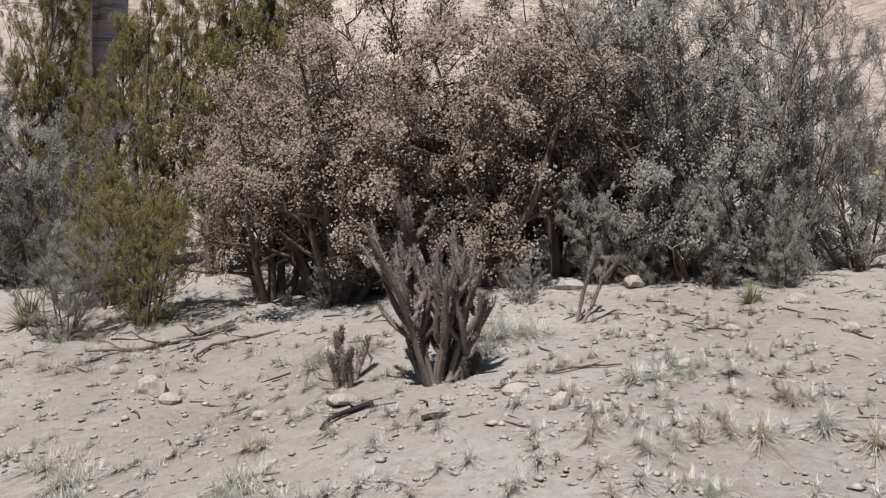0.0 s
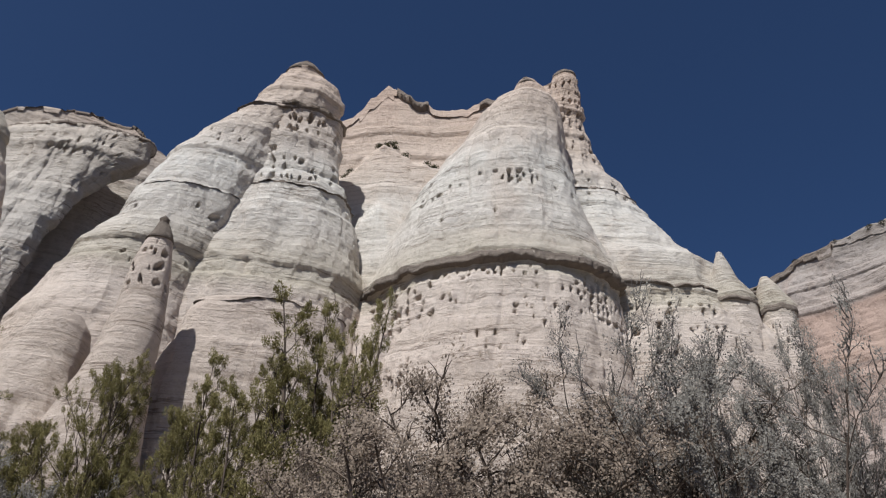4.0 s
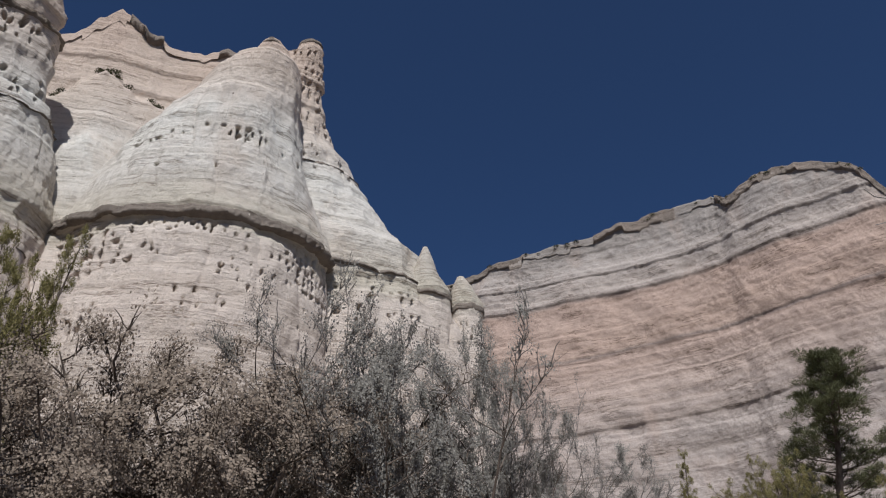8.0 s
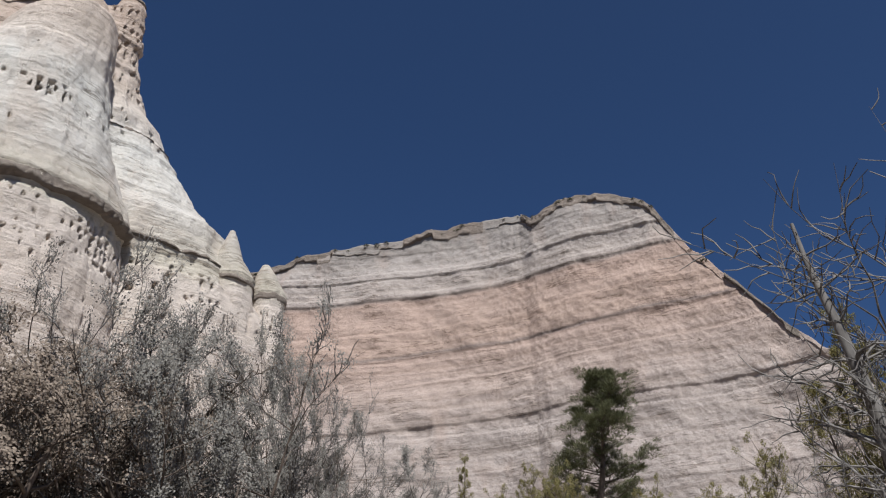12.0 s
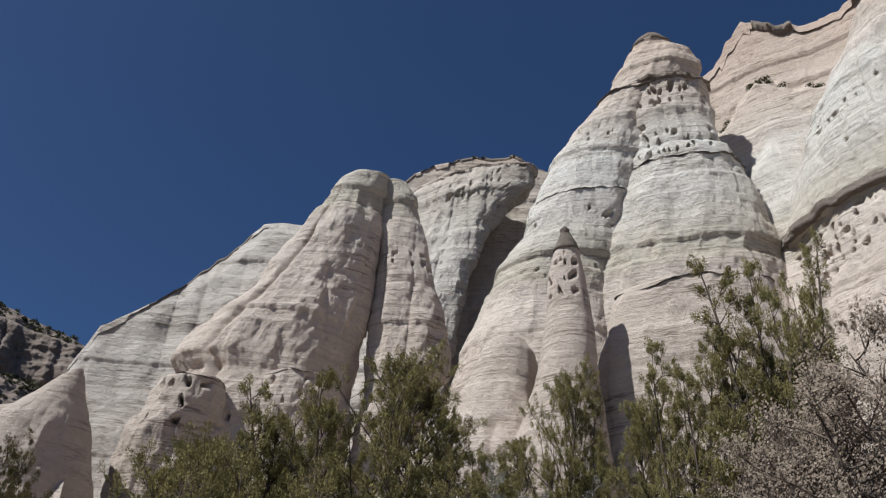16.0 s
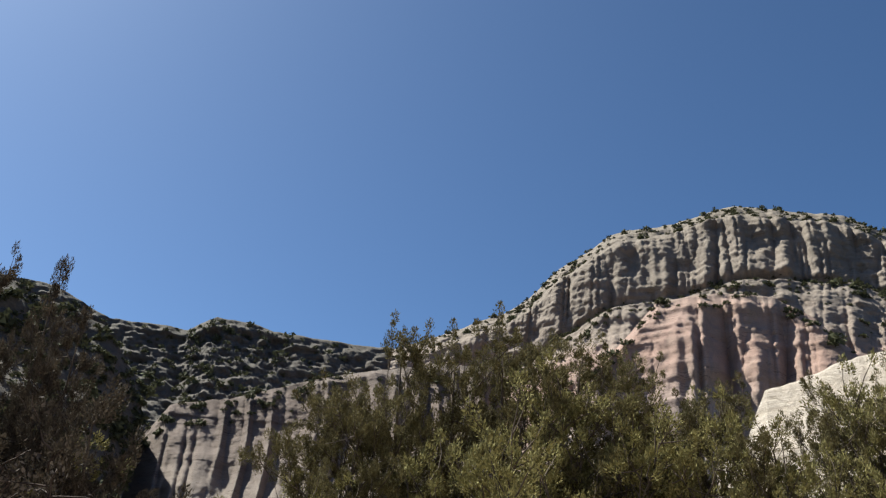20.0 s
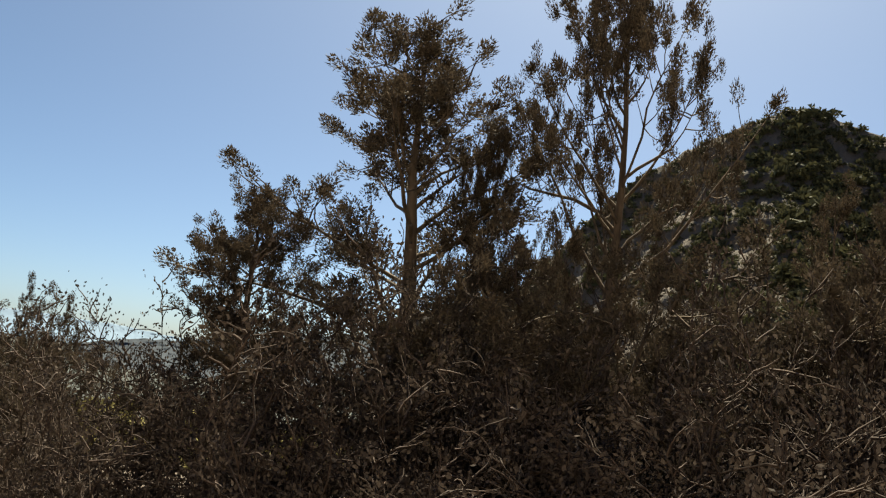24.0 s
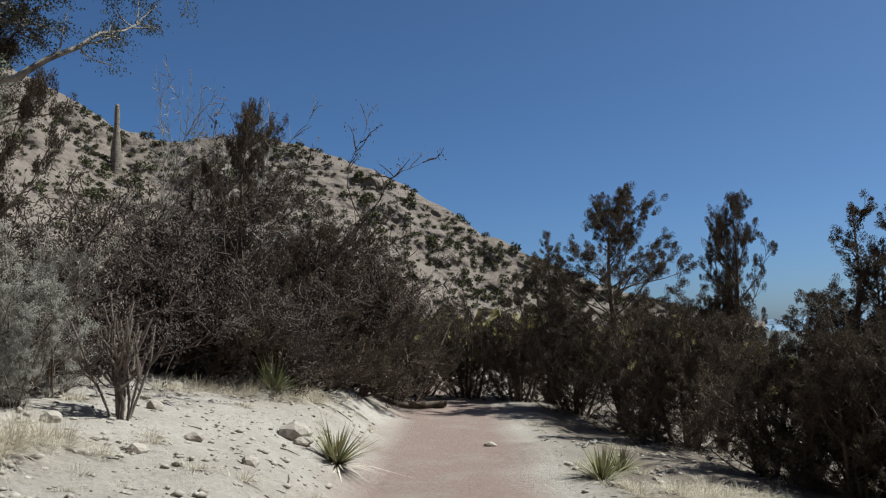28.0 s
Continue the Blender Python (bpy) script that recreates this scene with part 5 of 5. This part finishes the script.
def blades(rng, base, n, length, width, flat=0.5, droop=0.3, k=3, base_r=0.02):
    """Curved tapering blades from one root."""
    V, F_ = [], []
    a = rng.uniform(0, 2 * np.pi, n)
    tilt = rng.uniform(0.05, 1.0, n) ** 0.7 * flat
    L = length * rng.uniform(0.5, 1.1, n)
    for i in range(n):
        o = np.array([np.cos(a[i]), np.sin(a[i]), 0])
        side = np.array([-o[1], o[0], 0]) * width / 2
        t = np.linspace(0, 1, k)
        mid = base + np.array([o[1], o[0], 0]) * base_r * np.sqrt((i + 0.5) / n) + o * 0.3 * base_r + np.outer(t * L[i], [0, 0, 1]) * (1 - tilt[i] * 0.75) + np.outer((t + droop * t * t) * L[i] * tilt[i], o) - np.outer(droop * tilt[i] * t ** 3 * L[i] * 0.5, [0, 0, 1])
        w = (1 - t ** 1.5)[:, None] * side
        b0 = len(V)
        for m in range(k):
            V += [mid[m] - w[m], mid[m] + w[m]]
        for m in range(k - 1):
            F_.append((b0 + 2 * m, b0 + 2 * m + 1, b0 + 2 * m + 3, b0 + 2 * m + 2))
    return np.array(V), np.array(F_)


def merge(pieces):
    V, F_, o = [], [], 0
    for v, f in pieces:
        V.append(v)
        F_.append(f + o)
        o += len(v)
    return np.concatenate(V), np.concatenate(F_)


def yucca(az, d, size, label):
    rng = np.random.default_rng(int(abs(az) * 10 + d * 7))
    root = new("yucca")
    tagged(root, label, "yucca", group="yuccas on the slope")
    root.location = at_ground(az, d, -0.02)
    v, f = blades(rng, np.zeros(3), 120, size, size * 0.045, 1.0, 0.1)
    tagged(part("rosette", poly_mesh("rosette", v, f, [YUCCA]), None, root), kind="stuff")
    v, f = blades(rng, np.zeros(3), 50, size * 0.7, size * 0.04, 1.35, 0.6)
    tagged(part("dry_skirt", poly_mesh("dry_skirt", v, f, [GRASS]), None, root, "dry straw-coloured lower leaves"), kind="stuff")
    return root


for az, d, size in [(-129.6, 9.3, 0.55), (-125.5, 12.5, 0.7), (-147.4, 9.4, 0.5), (9.3, 9.6, 0.42), (-37.3, 8.6, 0.28), (-148.5, 10.2, 0.4)]:
    yucca(az, d, size * 1.25, "spiky green yucca with dry lower leaves")


def cholla(az, d, height, arms, seed, label, thick=1.0):
    """A dead-grey cholla: many upright spiny joints from a low base."""
    rng = np.random.default_rng(seed)
    root = new("cholla_cactus")
    tagged(root, label, "cactus")
    root.location = at_ground(az, d, -0.03)
    for k in range(arms):
        a = rng.uniform(0, 2 * np.pi)
        r0 = rng.uniform(0.02, 0.10)
        lean_ = rng.uniform(0.05, 0.5)
        h = height * (rng.uniform(0.4, 0.95) if k > 1 else 1.0) * (1 - lean_ * 0.4)
        pts, _ = bend(rng, [np.cos(a) * r0, np.sin(a) * r0, 0], [np.cos(a) * lean_ * 1.5, np.sin(a) * lean_ * 1.2, 1], h, 16, 0.06, 0.06)
        rad = 0.023 * thick * (1 - 0.25 * np.linspace(0, 1, 17)) * (1 + 0.12 * np.sin(np.arange(17) * 2.4))
        rad[-1] = 0.012
        v, f = tube_mesh([(pts, rad)], 7)
        arm = part("stem", poly_mesh("stem", v, f, [CHOLLA], smooth=True), None, root)
        lines = [(pts, 4)]
        for b in range(int(rng.integers(3, 6)) if height > 0.9 else int(rng.integers(0, 2))):
            i = int(rng.integers(6, 13))
            e = rng.uniform(0, 2 * np.pi)
            q, _ = bend(rng, pts[i], [np.cos(e) * 0.9, np.sin(e) * 0.9, 0.7], height * rng.uniform(0.2, 0.38), 6, 0.1, 0.2)
            v, f = tube_mesh([(q, 0.022 * thick * np.array([1, 1.05, 1, 0.98, 0.9, 0.75, 0.3]))], 6)
            part("branch", poly_mesh("branch", v, f, [CHOLLA], smooth=True), None, arm)
            lines.append((q, 0))
        c = np.concatenate([ln[i] * (1 - t) + ln[i + 1] * t for ln, i0 in lines for i in range(i0, len(ln) - 1) for t in np.linspace(0, 0.8, 5)[:, None, None]])
        c = np.repeat(c.reshape(-1, 3), 11, 0)
        o = rng.normal(0, 1, c.shape)
        o /= np.linalg.norm(o, axis=1, keepdims=True)
        s0 = np.cross(o, rng.normal(0, 1, c.shape))
        s0 /= np.linalg.norm(s0, axis=1, keepdims=True)
        V = np.stack([c + thick * o * 0.015 - s0 * 0.004, c + thick * o * 0.015 + s0 * 0.004, c + thick * o * rng.uniform(0.032, 0.046, (len(c), 1)) + [0, 0, 0.01]], 1).reshape(-1, 3)
        tagged(part("spine_coat", poly_mesh("spine_coat", V, np.arange(len(V)).reshape(-1, 3), [SPINE]), None, arm), kind="stuff")
    return root


cholla(-16.6, 5.9, 1.5, 13, 7, "tall grey-brown cholla cactus with crowded spiny stems")
cholla(-10.8, 6.1, 0.5, 6, 8, "low withered cholla cactus with stubby stems")
cholla(-18.6, 6.0, 0.26, 9, 12, "low clump of withered stubby cholla joints")
cholla(-116.0, 8.6, 1.35, 13, 9, "leaning dry reddish cholla skeleton beside the path", 0.55)
cholla(-26.0, 7.6, 0.85, 2, 10, "thin grey cholla with a few spiny stems", 0.8)


def fallen(az, d, length, radius, turn, mat, label, seed):
    rng = np.random.default_rng(seed)
    root = new("fallen_branch")
    tagged(root, label, "branch")
    root.location = at_ground(az, d, radius * 0.7)
    a = radians(turn)
    pts, _ = bend(rng, [0, 0, 0], [math.cos(a), math.sin(a), 0], length, 8, 0.28, 0.0)
    gx = root.location.x + pts[:, 0]
    gy = root.location.y + pts[:, 1]
    pts[:, 2] = ground_z(gx, gy) - (root.location.z - radius * 0.7) + 0.01
    v, f = tube_mesh([(pts, radius * np.linspace(1, 0.45, 9))], 6)
    part("stick", poly_mesh("stick", v, f, [mat], smooth=True), None, root)
    for k in range(3):
        i = 2 + 2 * k
        q, _ = bend(rng, pts[i], [math.cos(a + 0.8 - k), math.sin(a + 0.8 - k), 0.15], length * 0.22, 4, 0.15, 0.0)
        v, f = tube_mesh([(q, radius * np.linspace(0.5, 0.15, 5))], 5)
        part("side_twig", poly_mesh("side_twig", v, f, [mat], smooth=True), None, root)
    return root


for k, (az, d, ln, rd, tn, mt, lb) in enumerate([
        (-12.4, 5.45, 0.42, 0.022, 160, CHAR, "charred black cholla root lying on the sand"), (-15.7, 5.1, 0.36, 0.02, 20, CHAR, "charred black cholla root lying on the sand"),
        (2.0, 8.2, 0.9, 0.02, 10, GREY_BARK, "bleached pale stick lying on the sand"), (-6.0, 8.0, 1.1, 0.02, 170, BARK, "dark brown fallen branch below the shrubs"),
        (-3.0, 8.4, 1.4, 0.025, 190, BARK, "dark brown fallen branch below the shrubs"), (-24.5, 5.9, 0.6, 0.012, 10, BARK, "thin dark stick on the sand"),
        (-137, 17.5, 1.8, 0.09, 25, BARK, "rotting dark log beside the path"), (-134.5, 18, 1.5, 0.07, 10, BARK, "rotting dark log beside the path"), (-147, 12.5, 1.1, 0.03, 140, GREY_BARK, "reddish fallen branch by the path"),
        (168, 7.2, 2.0, 0.03, 20, GREY_BARK, "bare grey branch caught in the brush"), (160, 7.0, 1.8, 0.03, 60, GREY_BARK, "bare grey branch caught in the brush")]):
    fallen(az, d, ln, rd, tn, mt, lb, 300 + k)


def stone_shape(rng, flat=0.6):
    bm = bmesh.new()
    bmesh.ops.create_icosphere(bm, subdivisions=2, radius=1.0)
    off = rng.uniform(0, 50, 3)
    for v in bm.verts:
        n = noise.noise(v.co * 1.1 + Vector(off)) * 0.35 + noise.noise(v.co * 2.7 + Vector(off)) * 0.15
        v.co = v.co * (1 + n)
        v.co.z *= flat
    me = bpy.data.meshes.new("stone")
    bm.to_mesh(me)
    bm.free()
    me.materials.append(STONE)
    return me


rs = np.random.default_rng(77)
shapes = [stone_shape(rs, f) for f in (0.5, 0.65, 0.8, 0.7)]
for k, (az, d, size) in enumerate([(-29.9, 9.1, 0.17), (-25.5, 9.0, 0.18), (2.0, 6.9, 0.16), (0.8, 6.6, 0.10), (-10.2, 5.7, 0.13), (-22, 5.4, 0.10), (-25, 5.1, 0.09), (-126.9, 9.6, 0.20), (-127.5, 9.4, 0.12), (-36, 7.5, 0.07), (-33, 6.2, 0.08), (-20, 7.5, 0.08), (-120.5, 8.2, 0.10), (-117, 7.4, 0.09), (-118, 9.5, 0.12), (-40, 8.5, 0.12), (-5, 5.8, 0.08), (4, 7.6, 0.1), (-31, 7.0, 0.06), (-43, 7.6, 0.08), (-60, 8, 0.15), (-140, 12, 0.1), (-124, 7.5, 0.08), (-112, 8.2, 0.1)]):
    ob = new("stone", shapes[k % 4])
    ob.location = at_ground(az, d, size * 0.15)
    ob.rotation_euler = (0, 0, rs.uniform(0, 6))
    ob.scale = (size, size * rs.uniform(0.6, 1.0), size * rs.uniform(0.7, 1.1))
    tagged(ob, "pale weathered stone lying on the sandy ground", "stone", group="stones on the slope")


def scatter_gravel():
    """Loose gravel and chips over the near slope."""
    rng = np.random.default_rng(81)
    n = 20000
    az = np.concatenate([rng.uniform(-50, 16, 13000), rng.uniform(-160, -100, 7000)])
    d = 3.0 + 11 * rng.random(n) ** 1.4
    xy = way(az) * d[:, None]
    v_ = 0.731 * xy[:, 0] + 0.682 * xy[:, 1]
    keep = (v_ > 1.1) | (v_ < -1.4)
    xy, d, az = xy[keep], d[keep], az[keep]
    n = len(xy)
    z = ground_z(xy[:, 0], xy[:, 1])
    size = (0.006 + 0.036 * rng.random(n) ** 4) * np.where(az < -100, 1.5, 1.0)
    corner = np.array([[1, 0, 0], [0, 1, 0], [-1, 0, 0], [0, -1, 0], [0, 0, 1], [0, 0, -1]], float)
    tri = np.array([[0, 1, 4], [1, 2, 4], [2, 3, 4], [3, 0, 4], [1, 0, 5], [2, 1, 5], [3, 2, 5], [0, 3, 5]])
    ang = rng.uniform(0, 6.28, n)
    c, s_ = np.cos(ang), np.sin(ang)
    pts = corner[None] * (size[:, None] * rng.uniform(0.5, 1.3, (n, 6)))[..., None]
    x = pts[..., 0] * c[:, None] - pts[..., 1] * s_[:, None]
    y = pts[..., 0] * s_[:, None] + pts[..., 1] * c[:, None]
    V = np.stack([x + xy[:, None, 0], y + xy[:, None, 1], pts[..., 2] * 0.5 + z[:, None] + size[:, None] * 0.1], -1).reshape(-1, 3)
    F_ = (tri[None] + 6 * np.arange(n)[:, None, None]).reshape(-1, 3)
    tagged(new("gravel", poly_mesh("gravel", V, F_, [STONE])), "pale gravel and stone chips strewn over the slope", "gravel", kind="stuff")


scatter_gravel()


def scatter_grass():
    rng = np.random.default_rng(83)
    dry, grey = [], []
    spots = []
    for _ in range(540):
        spots.append((rng.uniform(-48, 16), 3.9 + 6 * rng.random(), rng.uniform(0.08, 0.2), rng.random() < 0.45))
    for az, d, h in [(-2.5, 4.6, 0.34), (-5, 4.9, 0.3), (-1, 4.4, 0.3), (6.5, 5.2, 0.25), (-30, 4.6, 0.24), (-34, 4.7, 0.26), (-37, 4.8, 0.3), (-27, 4.7, 0.2), (-31, 6.0, 0.3), (-33, 6.4, 0.25), (-40, 5.6, 0.3), (-42, 5.3, 0.35), (-36, 5.9, 0.25), (7.4, 5.6, 0.4), (-9, 6.6, 0.4), (-20.5, 6.9, 0.4), (-22.5, 7.1, 0.4), (-19.5, 6.6, 0.3)]:
        for q in range(4):
            spots.append((az + rng.normal(0, 1.0), d + rng.normal(0, 0.18), h * rng.uniform(0.6, 1.1), rng.random() < 0.35))
    for _ in range(110):
        spots.append((rng.uniform(-160, -104), 6 + 9 * rng.random(), rng.uniform(0.1, 0.28), True))
    for az, d, h in [(-109.5, 7.2, 0.5), (-111, 7.6, 0.45), (-122, 12, 0.45), (-124, 12.4, 0.5), (-127, 13, 0.5), (-128, 12.5, 0.4), (-120, 11.5, 0.4), (-126, 11.5, 0.4), (-152, 9, 0.35), (-154, 9.2, 0.35), (-150, 8.8, 0.3), (-157, 9.5, 0.3)]:
        for q in range(6):
            spots.append((az + rng.normal(0, 0.9), d + rng.normal(0, 0.3), h * rng.uniform(0.6, 1.1), True))
    for az, d, h, is_dry in spots:
        x, y = way(az) * d
        v_ = 0.731 * x + 0.682 * y
        if abs(v_) < 1.15:
            continue
        (dry if is_dry else grey).append(blades(rng, at_ground(az, d, -0.01), int(90 + 260 * h), h * 0.8, 0.003 + 0.003 * h, 1.15, 0.8, base_r=0.02 + 0.22 * h))
    for name, pieces, mat, lab in (("dry_grass", dry, GRASS, "dry straw-coloured grass tufts"), ("grey_tufts", grey, GREY_GRASS, "low grey-green tufts of desert grass")):
        v, f = merge(pieces)
        tagged(new(name, poly_mesh(name, v, f, [mat])), lab, "grass", kind="stuff")


scatter_grass()


def scatter_litter():
    """Thin dry sticks and bark scraps on the sand below the shrubs."""
    rng = np.random.default_rng(91)
    paths = []
    for k in range(620):
        if k < 430:
            az, d = rng.uniform(-46, 14), 4.6 + 5.0 * rng.random() ** 0.7
        else:
            az, d = rng.uniform(-156, -106), 6.5 + 8 * rng.random()
        p0 = at_ground(az, d, 0.006)
        if abs(0.731 * p0[0] + 0.682 * p0[1]) < 1.3:
            continue
        a, ln = rng.uniform(0, 6.28), 0.05 + 0.28 * rng.random() ** 3
        pts, _ = bend(rng, p0, [math.cos(a), math.sin(a), 0], ln, 3, 0.25, 0.0)
        pts[:, 2] = ground_z(pts[:, 0], pts[:, 1]) + 0.008
        paths.append((pts, np.array([1, 0.9, 0.7, 0.3]) * (0.003 + 0.02 * ln)))
    v, f = tube_mesh(paths, 4)
    tagged(new("litter", poly_mesh("litter", v, f, [BRUSH_TWIG])), "thin dry sticks and bark scraps on the sand", "litter", kind="stuff")


scatter_litter()
